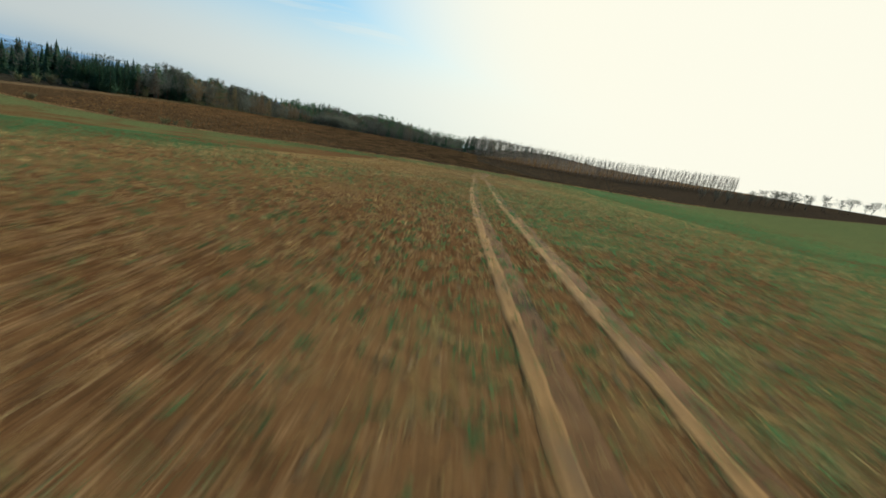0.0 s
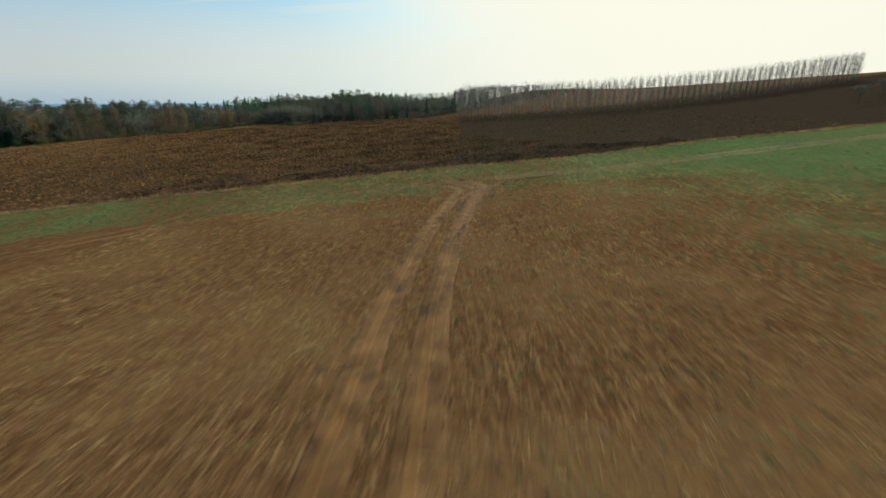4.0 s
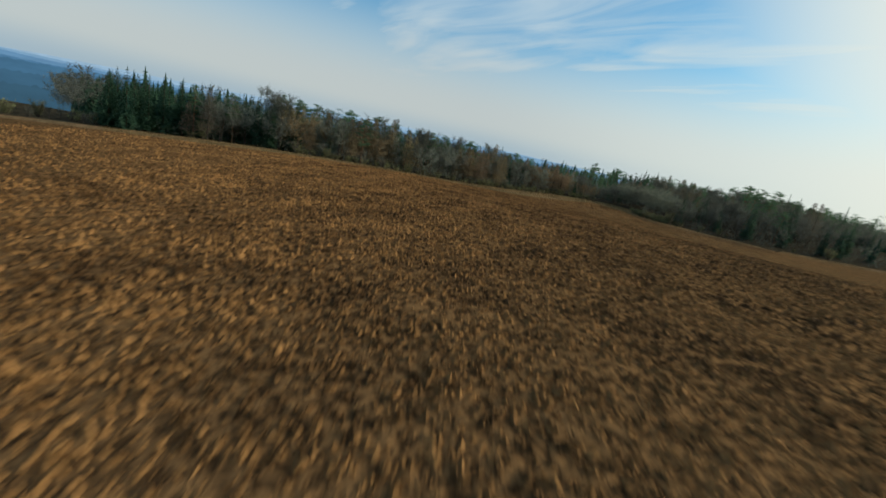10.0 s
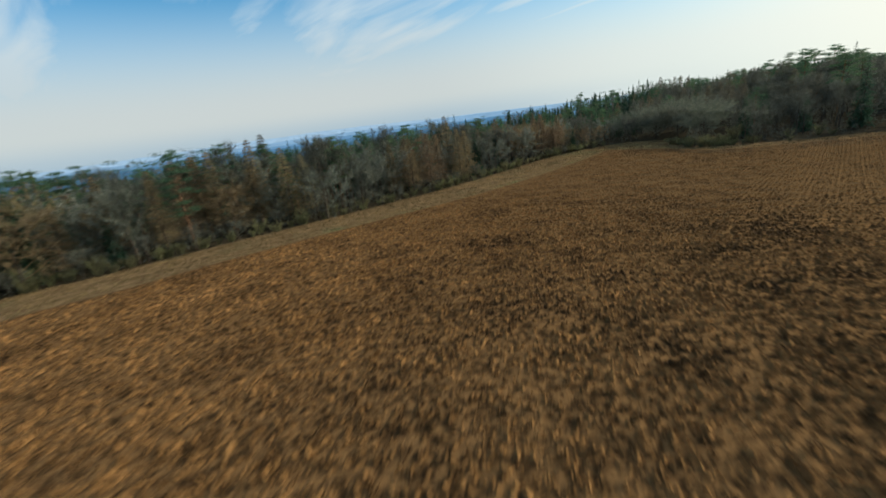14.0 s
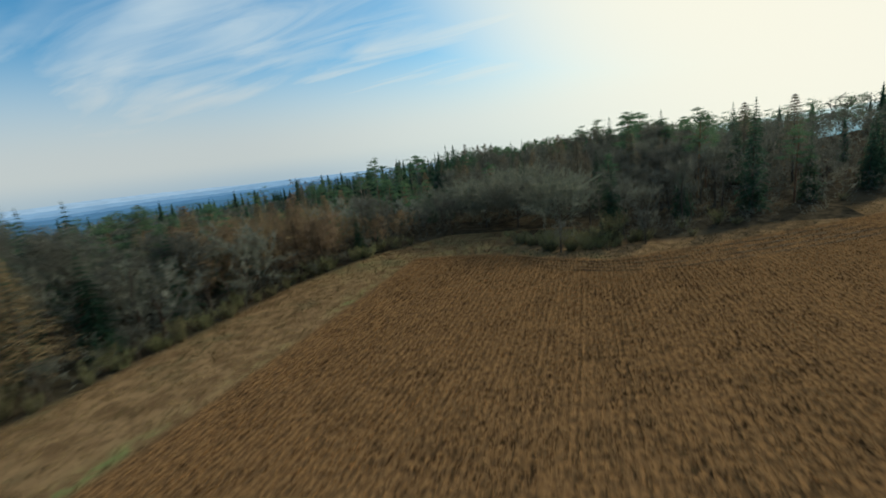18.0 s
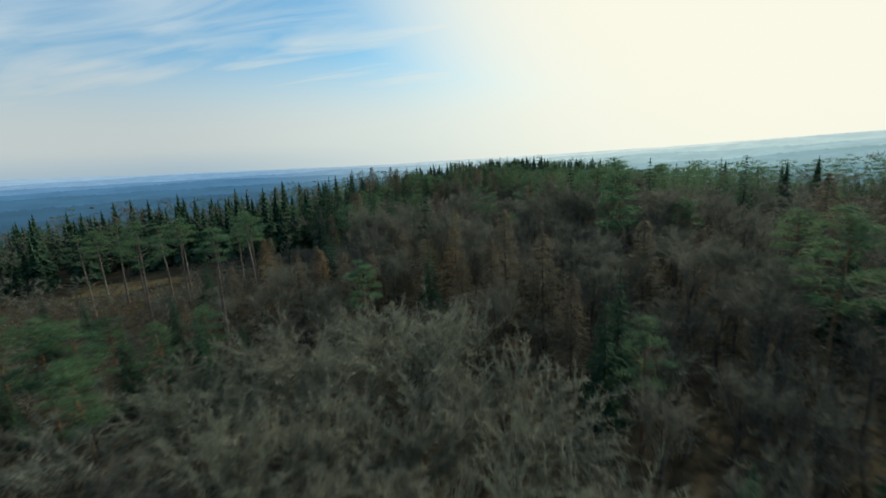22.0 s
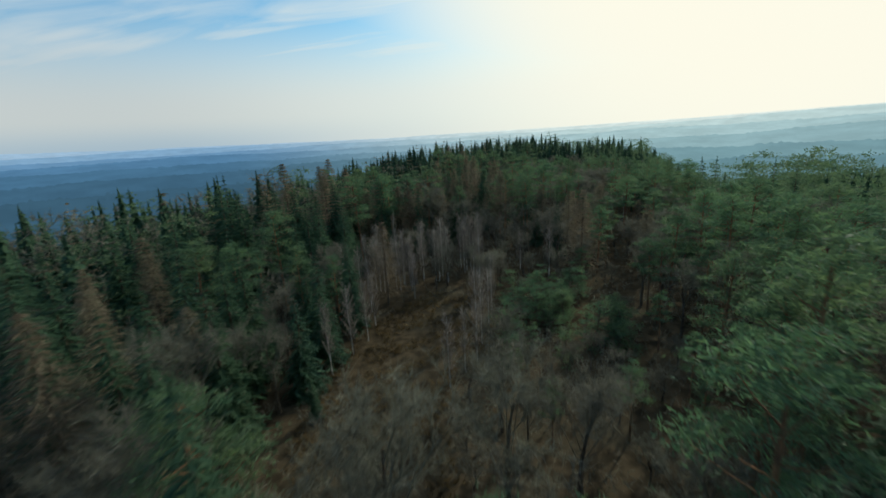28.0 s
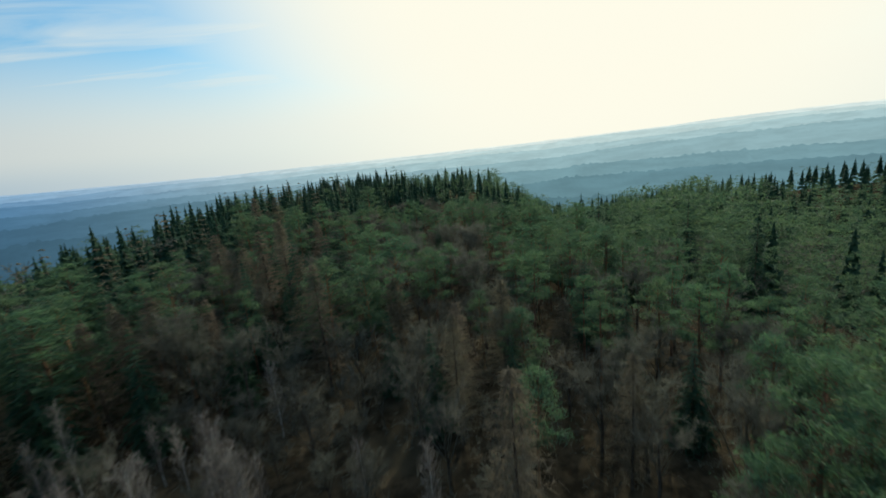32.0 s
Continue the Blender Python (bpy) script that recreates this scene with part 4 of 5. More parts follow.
for k in range(40):
    landmark("young_pine", -93 + 17 * rng.uniform(), 380 + 24 * rng.uniform(), 3.6 + 3.0 * rng.uniform(), k, 50 * k, group="young pines beside the glade", keep=2.2)
# the leaning pine before the glade and the dark conifers that stand over the wood
leaner = landmark("slender", -85.3, 341.0, 18.7, 2, 0, "single pine with a green crown and leaning pale trunk", keep=4)
leaner.matrix_basis = leaner.matrix_basis @ Matrix.Rotation(radians(30), 4, Vector((-0.22, -0.97, 0)))      # crown towards the west
for k, (kind, x, y, h) in enumerate((("pine", -82.5, 349.2, 19.2), ("spruce", -97, 302.5, 13.5), ("spruce", -106.4, 348, 18.5), ("larch", -79.5, 347, 15), ("pine", -78, 358, 17.5),
                                     ("pine", -72, 364, 17.5), ("pine", -66, 370, 17), ("spruce", -36.6, 353.5, 18.5), ("pine", -104.5, 298.5, 12),
                                     ("larch", -92.6, 299.5, 11.5), ("larch", -113, 305, 12.5), ("larch", -99, 310, 12), ("spruce", -119, 366, 17), ("spruce", -172, 384, 19))):
    landmark(kind, x, y, h, k, 71 * k, keep=3.5)
for k, (x, y, h) in enumerate(((-112, 338, 18), (-108.5, 351, 16.5), (-77, 356, 21),
                               (-73, 354, 21), (-69, 346, 20), (-63, 352, 20.5), (-58, 347, 20))):
    landmark(("spruce", "pine", "pine")[k % 3], x, y, h, k, 57 * k, keep=2.5)
for k, (x, y) in enumerate(((-131, 318), (-137, 326), (-143, 331), (-149, 322), (-152, 336), (-158, 328), (-163, 339), (-168, 331), (-178, 336), (-188, 340), (-150, 345), (-176, 326))):
    landmark("slender", x, y, (12.4 if x > -150 else 10.0) - float(land(x, y)) - (k * 37 % 5) * 0.9, k, 47 * k, keep=3, group="slender pines by the clearing")
landmark("snag", -109, 345, 13.5, 0, 40, keep=2.5)
# tall fir on the far ridge
landmark("spruce", -89, 598, 19.5, 1, 0, "tall dark fir standing over the ridge wood", keep=4.0)
# pale larches and a white birch at the head of the side valley
for k, (kind, x, y, h) in enumerate((("larch", -60, 466, 13), ("larch", -63, 469, 12), ("larch", -57.5, 470, 12.5), ("larch", -66, 463, 11), ("birch", -58, 463.5, 12.5))):
    landmark(kind, x, y, h, k, 63 * k, keep=3)
# dark spruces at the plough's far corner
for k in range(54):
    x, y = -140 - 4.4 * (k % 5) + rng.uniform(-1.2, 1.2), 92 + 0.70 * k + rng.uniform(-1, 1)
    landmark("spruce", x, y, 12.6 + 1.6 * rng.uniform(), k, 33 * k, group="spruces at the plough corner", keep=2.6)
# orange larches that stand out at the front of the belt
for k, (x, y, h) in enumerate(((-138, 160, 11), (-129, 148.5, 13), (-131.5, 152, 13.5), (-128, 145, 12), (-125, 192, 12), (-124.5, 197, 12.5), (-126.5, 202, 12),
                               (-124.3, 207, 12.5), (-126, 211.5, 12), (-128, 189, 11.5), (-124, 245, 12), (-127, 250, 12.5), (-122.5, 252, 11.5), (-129, 244, 12))):
    landmark("belt_larch", x, y, h, k, 40 * k, group="larches at the front of the belt", keep=2.2)
landmark("pine", -133.5, 146, 13, 1, 30, keep=3)
# tawny larches among the bare trees of the wood
for k, (x, y, h) in enumerate(((-129.9, 319.5, 12.5), (-112.3, 304.7, 12.0), (-95.1, 313.4, 12.5), (-97.0, 331.0, 13.5), (-106.3, 308.0, 11.0), (-99.5, 316.5, 10.5))):
    landmark("belt_larch", x, y, h, k, 52 * k, group="larches in the bare wood", keep=2.8)
# bare trees and bushes beyond the crop land
for k, (x, y, h) in enumerate(((98, 88, 4), (104, 90, 4.5), (109, 89, 4), (115, 92, 5), (121, 92, 5), (126, 94, 6.5), (130, 93, 7), (135, 95, 6), (142, 97, 5), (150, 97, 5), (94, 91, 4.5), (101, 93, 5), (107, 94, 5.5), (112, 95, 5), (118, 97, 6), (123, 98, 7), (129, 99, 7.5), (133, 100, 7), (138, 101, 7.5), (146, 102, 7), (154, 103, 7.5), (160, 101, 6.5), (166, 103, 7.5), (172, 102, 6), (178, 105, 7.5), (186, 106, 7))):
    landmark("scrub", x, y, h, k, 50 * k, group="hedge trees", keep=2)
for k, (x, y) in enumerate(((-80, 38.5), (-83, 39), (-77, 39.2), (-98, 40.5), (-120, 42))):
    landmark("shrub", x, y, 1.8 + 0.3 * (k % 3), k, 60 * k, "small bare bush on the field boundary", "bushes on the boundary", 1)
# shrubs in front of the oaks
for k in range(44):
    x = float(np.clip(-84 + 5.2 * rng.normal(), -96, -70))
    landmark("shrub", x, float(wood_north(x)) + 0.8 + (3 + 3.5 * math.exp(-((x + 84) / 6) ** 2)) * rng.uniform(), 1.3 + (1.0 + 1.4 * math.exp(-((x + 84) / 6) ** 2)) * rng.uniform(), k, 50 * k, group="shrubs below the oaks", keep=1.0)


# brush along the wood's edge, down to the grass of the verge
for k in range(84):
    y = 128 + 1.6 * k + rng.uniform(-0.7, 0.7)
    landmark("scrub" if k % 4 == 0 else "shrub", float(wood_west(y)) - 0.3 - 2.2 * rng.uniform(), y, (2.6 if k % 4 == 0 else 1.3) + 2.0 * rng.uniform(), k, 50 * k, group="brush along the wood edge", keep=1.0)


def scatter(x0, x1, y0, y1, step, seed):
    rng = np.random.default_rng(seed)
    gx, gy = np.meshgrid(np.arange(x0, x1, step), np.arange(y0, y1, step))
    gx = gx + rng.uniform(-0.46, 0.46, gx.shape) * step
    gy = gy + rng.uniform(-0.46, 0.46, gy.shape) * step
    return gx.ravel(), gy.ravel(), rng


NEAR = (-152, 12, 66, 530)


def is_near(x, y):
    return (-152 < x < 12) & (66 < y < 530) & ((y > 262) | (x < -112) | (x > -90)) & ((x < -26) | (330 < y < 500)) & ((x > -125) | (y < 470))


OUTSIDE = []                                      # trees that join the outer stands


def flight_x(y):
    """Middle line of the wood that is seen close by."""
    return np.interp(y, (90, 140, 200, 300, 400, 500), (-100, -100, -105, -92, -88, -80))


def near_wood():
    planted = []
    gx, gy, rng = scatter(*NEAR, 4.9, 7)
    bx, by, _ = scatter(-150, -112, 66, 268, 6.0, 8)            # the belt along the plough stands closer
    gx, gy = np.r_[gx, bx], np.r_[gy, by]
    deep = wood_depth(gx, gy)
    for x, y, d in zip(gx, gy, deep):
        if d < 0.6 or not is_near(x, y) or any((x - a) ** 2 + (y - b) ** 2 < r * r for a, b, r in LANDMARKS):
            continue
        kind = species(x, y, rng)
        z = float(land(x, y))
        tall = (float(canopy(x, y)) - z) * rng.uniform(0.72, 1.06)
        if d < 6 and "round" not in kind:
            tall *= 0.88 if x < -106 and y < 262 else 0.75
        if kind == "slender":
            tall = (13.0 - z) * rng.uniform(0.85, 1.02)
        if kind in ("spruce", "pine", "larch") and y > 290 and x < -75:
            tall *= 1.10
        if -92 < x < -73 and 358 < y < 408:                      # low growth beside the glade
            kind = "scrub" if kind != "pine" else kind
            tall = min(tall, 7.5)
        if kind in ("pine", "spruce") and -80 < x < -64 and 294 < y < 320:       # leafless edge of the wood
            kind = "bare"
        if kind == "spruce" and -77 < x < -62 and 388 < y < 404:
            kind = "pine"
        if kind == "spruce" and -112 < x < -76 and 292 < y < 318 and rng.uniform() < 0.7:
            kind = "scrub"
        if kind == "pine" and -112 < x < -72 and 290 < y < 326:
            kind = "larch" if x * 7.3 % 1 < 0.45 else "bare"
        if x < -128 and y > 415:
            tall = min(tall, 17.0 - z - 3.0 * rng.uniform())
        if kind in ("spruce", "pine") and -114 < x < -90 and 368 < y < 400:
            kind = "scrub"
        if kind == "spruce" and x > -114 and 310 < y < 372:
            kind = "bare"
        if kind == "pine" and ((-120 < x < -76 and 316 < y < 352) or (-120 < x < -92 and 316 < y < 382)):   # leafless oak stand before the glade
            kind = "bare"
        if kind in ("larch", "bare", "pine", "scrub") and x < -111 and 362 < y < 425 and rng.uniform() < 0.40:   # dark spruces west of the glade
            kind = "spruce"
            tall = (9.5 + 4.5 * min(1, max(0, (-120 - x) / 18)) - z) * rng.uniform(0.78, 1.05)
        if kind == "larch" and -112 < x < -86 and 352 < y < 412:
            kind = "scrub"
        if -124 < x < -84 and 403 < y < 434 and kind in ("spruce", "pine", "larch", "bare"):     # birch and bare saplings behind the glade
            kind = "birch" if rng.uniform() < 0.3 else "bare"
            tall = rng.uniform(7.0, 10.0)
        if kind == "scrub":
            tall *= 0.55
        if kind == "bare" and y > 262:
            tall *= 0.74
        if y < 91:
            tall *= 0.45
        if kind == "shrub":
            tall = rng.uniform(1.5, 3.6)
        if -97 < x < -80 and 326 < y < 356:
            tall = min(tall, 9.5)
        if -114 < x < -94 and 352 < y < 376:                     # open bracken before the glade
            if rng.uniform() < 0.6:
                continue
            tall = min(tall, 5.0)
        if -125 < x < -94 and 316 < y < 372:
            tall = min(tall, 12.0 - z - 2.5 * rng.uniform())
        if x > -82 and y > 352:
            tall = min(tall, (15.0 if y < 412 else 11.5) - z - 2.5 * rng.uniform())
        planted.append((abs(x - flight_x(y)), kind, x, y, max(tall, 1.4), int(rng.integers(0, 9)), rng.uniform(0, 360)))
    count = {}
    for away, kind, x, y, tall, k, turn in sorted(planted):
        count[kind] = count.get(kind, 0) + 1
        if count[kind] > {"bare": 290, "pine": 265, "spruce": 225, "scrub": 235}.get(kind, 280) and kind in ("bare", "pine", "spruce", "larch", "scrub"):
            OUTSIDE.append(("bare" if kind == "scrub" else kind, x, y, tall))
        else:
            plant(kind, x, y, tall / NOMINAL[kind], turn, k)


near_wood()


def merged(name, items, material, label, category):
    """Many low trees joined into one object: items of (verts, tris, x, y, z, scale, turn)."""
    vs, ts, n = [], [], 0
    for v, t, x, y, z, s, a in items:
        c, d = math.cos(a) * s, math.sin(a) * s
        w = np.stack([v[:, 0] * c - v[:, 1] * d + x, v[:, 0] * d + v[:, 1] * c + y, v[:, 2] * s + z], -1)
        vs.append(w)
        ts.append(t + n)
        n += len(v)
    if vs:
        me = mesh_from(name, np.concatenate(vs), np.concatenate(ts), material)
        tagged(new(name, me), label, category, kind="stuff")


def low_parts(pair):
    return pair[1].arrays()


LOW = {
    "spruce": [low_parts(spruce(s, 18, 3.4, 15, 7, 0.05, 0, 0.75)) for s in (1, 2)],
    "pine": [low_parts(pine(s, 18, 3.5, 14, 46, 0.40, 0.16, 0.5)) for s in (3, 4, 14)],
    "larch": [low_parts(larch(s, 15.5, 3.2, 10, 5, 4, 0.16)) for s in (5, 6)],
    "bare": [low_parts(bare_tree(s, 15, 4.6, 0.25, 6, 4, 240, 0.55, 0.15, 0.02, 4)) for s in (7, 8, 9)],
}
TINY = {
    "spruce": [low_parts(spruce(s, 18, 4.4, 7, 5, 0.0, 0, 0.75)) for s in (1, 2)],
    "pine": [low_parts(pine(s, 18, 4.6, 7, 12, 0.30, 0.34, 0.8)) for s in (3, 4)],
    "larch": [low_parts(larch(s, 15.5, 4.2, 6, 4, 2, 0.4)) for s in (5, 6)],
    "bare": [low_parts(bare_tree(s, 15, 6.5, 0.2, 3, 2, 36, 0.6, 1.5, 0.02, 4)) for s in (7, 8)],
}


def outer_wood():
    mid, far = {k: [] for k in LOW}, {k: [] for k in LOW}
    gx, gy, rng = scatter(-360, 190, 88, 700, 6.6, 17)
    deep = wood_depth(gx, gy)
    for x, y, d in zip(gx, gy, deep):
        if d < 1 or is_near(x, y):
            continue
        if math.hypot((x + 184) / 50, (y - 346) / 32) < 1:
            continue
        if (x > 60 and y < 330) or float(far_fields(x, y)) > 0:
            continue
        kind = species(x, y, rng)
        kind = "bare" if kind in ("shrub", "scrub", "round", "grey_round", "slender") else "larch" if kind == "belt_larch" else kind
        z = float(land(x, y))
        tall = np.clip(float(canopy(x, y)) - z, 11, 23) * rng.uniform(0.62, 1.10)
        if (y > 505 or (x < -150 and y > 380 and rng.uniform() < 0.15)) and kind == "bare":
            kind = "spruce"
        if kind == "pine" and not (x > -60 and y > 400) and rng.uniform() < 0.5:
            kind = "spruce"
        if kind == "spruce" and x > -62 and 390 < y < 505 and rng.uniform() < 0.85:
            kind = "pine"
        if x > 10 and y < 480:                                   # the low wood beyond the poplars
            tall = min(19.5 - z, 15.0) * rng.uniform(0.80, 1.02)
            kind = "spruce" if kind in ("spruce", "pine") and y < 420 else kind
            if tall < 4.5 or z < -4:
                continue
        v, t = LOW[kind][int(rng.integers(0, 9)) % len(LOW[kind])]
        mid[kind].append((v, t, x, y, z, tall / NOMINAL[kind], rng.uniform(0, 6.28)))
    for kind, x, y, tall in OUTSIDE:
        v, t = LOW[kind][int(rng.integers(0, 9)) % len(LOW[kind])]
        mid[kind].append((v, t, x, y, float(land(x, y)), tall / NOMINAL[kind], rng.uniform(0, 6.28)))
    gx, gy, rng = scatter(-900, 800, 60, 1150, 15.0, 19)
    open_land = far_fields(gx, gy)
    for x, y, p in zip(gx, gy, open_land):
        if (-360 < x < 190 and 88 < y < 700) or p > 0:
            continue
        r = math.hypot(x + 60, y - 250)
        if r > 760 or abs(math.degrees(math.atan2(-(x + 80), y - 200)) - 15) > 78 or (y < 250 and x > -300) or (x > 24 and y < 470):
            continue
        kind = ("spruce", "spruce", "spruce", "pine", "spruce")[int(rng.integers(0, 5))]
        v, t = TINY[kind][int(rng.integers(0, 2))]
        far[kind].append((v, t, x, y, float(land(x, y)) - 1, rng.uniform(0.8, 1.15) * 1.1, rng.uniform(0, 6.28)))
    for kind, (variants, bark, leaf, name, text, cat) in KINDS.items():
        if kind in LOW:
            merged("outer_" + kind + "_wood", mid[kind], leaf, "dense stand of " + text.split(",")[0].split(" with ")[0], "woodland")
            merged("far_" + kind + "_wood", far[kind], leaf, "far woodland of mixed trees on rolling land", "woodland")


outer_wood()


def undergrowth():
    """Bramble, saplings and brush between the trunks, joined."""
    variants = [low_parts(shrub(s, 2.4, 1.9, 3, 42)) for s in (3, 4, 5)]
    gx, gy, rng = scatter(-160, 20, 90, 460, 3.0, 23)
    deep = wood_depth(gx, gy)
    items = []
    for x, y, d in zip(gx, gy, deep):
        if d < 1.2 or rng.uniform() < 0.15 or (x > -24 and d > 36) or (-118 < x < -80 and 262 < y < 292):
            continue
        v, t = variants[int(rng.integers(0, 3))]
        items.append((v, t, x, y, float(land(x, y)) - 0.1, rng.uniform(0.6, 1.5), rng.uniform(0, 6.28)))
    gx, gy, rng = scatter(-150, -106, 128, 296, 3.6, 24)
    for x, y, d in zip(gx, gy, wood_depth(gx, gy)):
        if d > 0.8:
            v, t = variants[int(rng.integers(0, 3))]
            items.append((v, t, x, y, float(land(x, y)) - 0.1, rng.uniform(1.1, 2.0), rng.uniform(0, 6.28)))
    gx, gy, rng = scatter(-236, -140, 310, 380, 3.4, 25)
    for x, y, d in zip(gx, gy, wood_depth(gx, gy)):
        if d > 0.8 and math.hypot((x + 184) / 50, (y - 346) / 32) < 1.05:
            v, t = variants[int(rng.integers(0, 3))]
            items.append((v, t, x, y, float(land(x, y)) - 0.1, rng.uniform(0.7, 1.8), rng.uniform(0, 6.28)))
    merged("undergrowth", items, M_TWIG, "brown leafless brush and saplings under the trees", "undergrowth")


undergrowth()


# ---------------------------------------------------------------- soil clods, crop and grass
def stuff_mesh(name, v, t, material, label, category):
    return tagged(new(name, mesh_from(name, v, t, material)), label, category, kind="stuff")


def clods(name, count, box, lo, hi, seed, keep, material=M_CLOD, label="turned brown clods of ploughed soil"):
    rng = np.random.default_rng(seed)
    x, y = rng.uniform(box[0], box[1], count), rng.uniform(box[2], box[3], count)
    x = np.where(rng.uniform(size=count) < 0.45 + 0.5 * (y > 185), np.round(x / 0.62) * 0.62 + rng.normal(0, 0.15, count), x)
    ok = keep(x, y)
    x, y = x[ok], y[ok]
    n = len(x)
    z = land(x, y)
    size = lo + (hi - lo) * rng.uniform(size=n) ** 2.2
    size *= 1 - 0.45 * np.clip((y - 160) / 40, 0, 1)             # the far end was worked finer
    octa = np.array([(1, 0, -0.25), (0, 1, -0.25), (-1, 0, -0.25), (0, -1, -0.25), (0.22, 0.12, 1.25)], float)
    v = octa[None] * rng.uniform(0.6, 1.35, (n, 5, 1)) + rng.normal(0, 0.13, (n, 5, 3))
    a = rng.uniform(0, 6.28, n)
    c, s = np.cos(a)[:, None], np.sin(a)[:, None]
    stretch = rng.uniform(0.7, 1.5, n)[:, None]
    vx, vy = v[:, :, 0] * stretch, v[:, :, 1] / stretch
    v = np.stack([(vx * c - vy * s) * size[:, None] + x[:, None], (vx * s + vy * c) * size[:, None] + y[:, None], v[:, :, 2] * size[:, None] + z[:, None] + 0.25 * size[:, None]], -1)
    tri = np.array([(0, 1, 4), (1, 2, 4), (2, 3, 4), (3, 0, 4)])
    t = (tri[None] + 5 * np.arange(n)[:, None, None]).reshape(-1, 3)
    stuff_mesh(name, v.reshape(-1, 3), t, material, label, "soil")


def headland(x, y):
    """Positive past the darker strip along the field's edge."""
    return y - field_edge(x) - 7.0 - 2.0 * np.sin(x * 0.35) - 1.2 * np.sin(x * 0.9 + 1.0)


def route_x(y):
    """Middle line of the land that is seen close by."""
    return np.interp(y, (-95, 0, 40, 60, 80, 110, 140, 170, 200, 260), (-9, -1, 3, 0, -16, -44, -64, -77, -84, -87))


clods("soil_clods", 640000, (-112, 30, 50, 256), 0.050, 0.165, 31, lambda x, y: (headland(x, y) > 0) & (plough_depth(x, y) > 0.9) & (np.abs(x - route_x(y)) < 20) & ((x < tilth_line(y)) | (x * 7.3 % 1 < 0.55)))
clods("outer_clods", 260000, (-125, 60, 50, 262), 0.060, 0.165, 35, lambda x, y: (headland(x, y) > 0) & (plough_depth(x, y) > 0.9) & (np.abs(x - route_x(y)) >= 20) & (np.abs(x - route_x(y)) < 44) & (x < tilth_line(y)))
clods("headland_clods", 90000, (-45, 36, 40, 64), 0.045, 0.155, 34, lambda x, y: (headland(x, y) <= 0) & (plough_depth(x, y) > 0.8), M_DARKCLOD, "dark clods turned up along the headland")
clods("scattered_clods", 170000, (-125, 70, 40, 268), 0.07, 0.17, 32, lambda x, y: (plough_depth(x, y) > 0.9) & (np.abs(x - route_x(y)) >= 20) & ((x < tilth_line(y)) | (x * 7.3 % 1 < 0.22)))


clods("soil_crumbs", 90000, (-26, 22, -84, 40), 0.018, 0.055, 33, lambda x, y: (y < field_edge(x) - 1) & (np.abs(x - route_x(y)) < 3 + 13 * (x * 7.77 % 1)), M_CRUMB, "small crumbs of bare soil between the crop rows")


def blades(name, count, box, tall, wide, seed, keep, material, label, category, per=3, lean=0.5):
    rng = np.random.default_rng(seed)
    x, y = rng.uniform(box[0], box[1], count), rng.uniform(box[2], box[3], count)
    ok = keep(x, y, rng)
    x, y = x[ok], y[ok]
    x, y = np.repeat(x, per), np.repeat(y, per)
    n = len(x)
    x, y = x + rng.normal(0, 0.08, n), y + rng.normal(0, 0.08, n)
    base = np.stack([x, y, land(x, y) - 0.01], -1)
    d = np.stack([rng.normal(0, lean, n), rng.normal(0, lean, n), np.ones(n)], -1)
    tip = base + d * tall * rng.uniform(0.5, 1.2, (n, 1))
    g = Geo()
    g.slivers(base, tip, wide * rng.uniform(0.6, 1.3, n), rng)
    stuff_mesh(name, *g.arrays(), material, label, category)


def patchy(x, y):
    return np.sin(x * 0.31 + 2 * np.sin(y * 0.11)) * np.sin(y * 0.23 + 1.7 * np.sin(x * 0.17)) * 0.5 + 0.5


def crop_here(x, y, rng):
    want = 0.24 + 0.5 * patchy(x, y) + (0.12 - 0.34 * bare_lands(x, y)) * (y < -34) + 0.12 * np.clip((y - 26) / 6, 0, 1) + 0.22 * np.clip((x - 14) / 26, 0, 1)
    want = want - 0.55 * np.clip((22 - y) / 6, 0, 1) * np.clip((y + 36) / 12, 0, 1) * (x > -42) * np.clip((5 - x) / 10, 0, 1)
    strip = green_strip(x, y)
    want = want * (1 - 0.9 * (1 - strip) * np.clip((y + 16) / 14, 0, 1) * np.clip((20 - x) / 10, 0, 1))     # thin stand towards the headland
    want = (want + 0.10 * strip) * (1 - 0.8 * turning_place(x, y))
    return (y < field_edge(x) - 0.8) & (rng.uniform(size=len(x)) < want) & (rng.uniform(size=len(x)) < np.interp(np.abs(x - route_x(y)), (24, 70), (1, 0.0)))


blades("young_crop", 210000, (-70, 75, -92, 62), 0.125, 0.048, 41, crop_here, M_CROP, "low green shoots of young winter crop", "crop", 5, 0.8)
blades("straw_litter", 130000, (-45, 45, -92, 56), 0.14, 0.032, 42, lambda x, y, rng: (y < field_edge(x) - 0.8) & (np.abs(x - route_x(y)) < 26), M_STRAW, "pale straw bits lying on the brown soil", "straw", 2, 1.3)
blades("field_boundary_grass", 90000, (-130, 80, 33, 68), 0.36, 0.05, 43, lambda x, y, rng: (np.abs(y - field_edge(x) + 0.45) < 0.12 + 0.5 * patchy(x * 3, y * 2)), M_STRAW, "strip of tall dry grass between the fields", "grass", 7, 0.3)
blades("glade_bracken", 5200, (-118, -90, 350, 408), 0.6, 0.10, 45, lambda x, y, rng: (np.hypot((x + 104) / 11, (y - 380) / 27) < 1) & (patchy(x * 2, y * 2) > 0.35), M_BRACKEN, "rust-brown bracken and dead grass in the glade", "bracken", 5, 0.7)
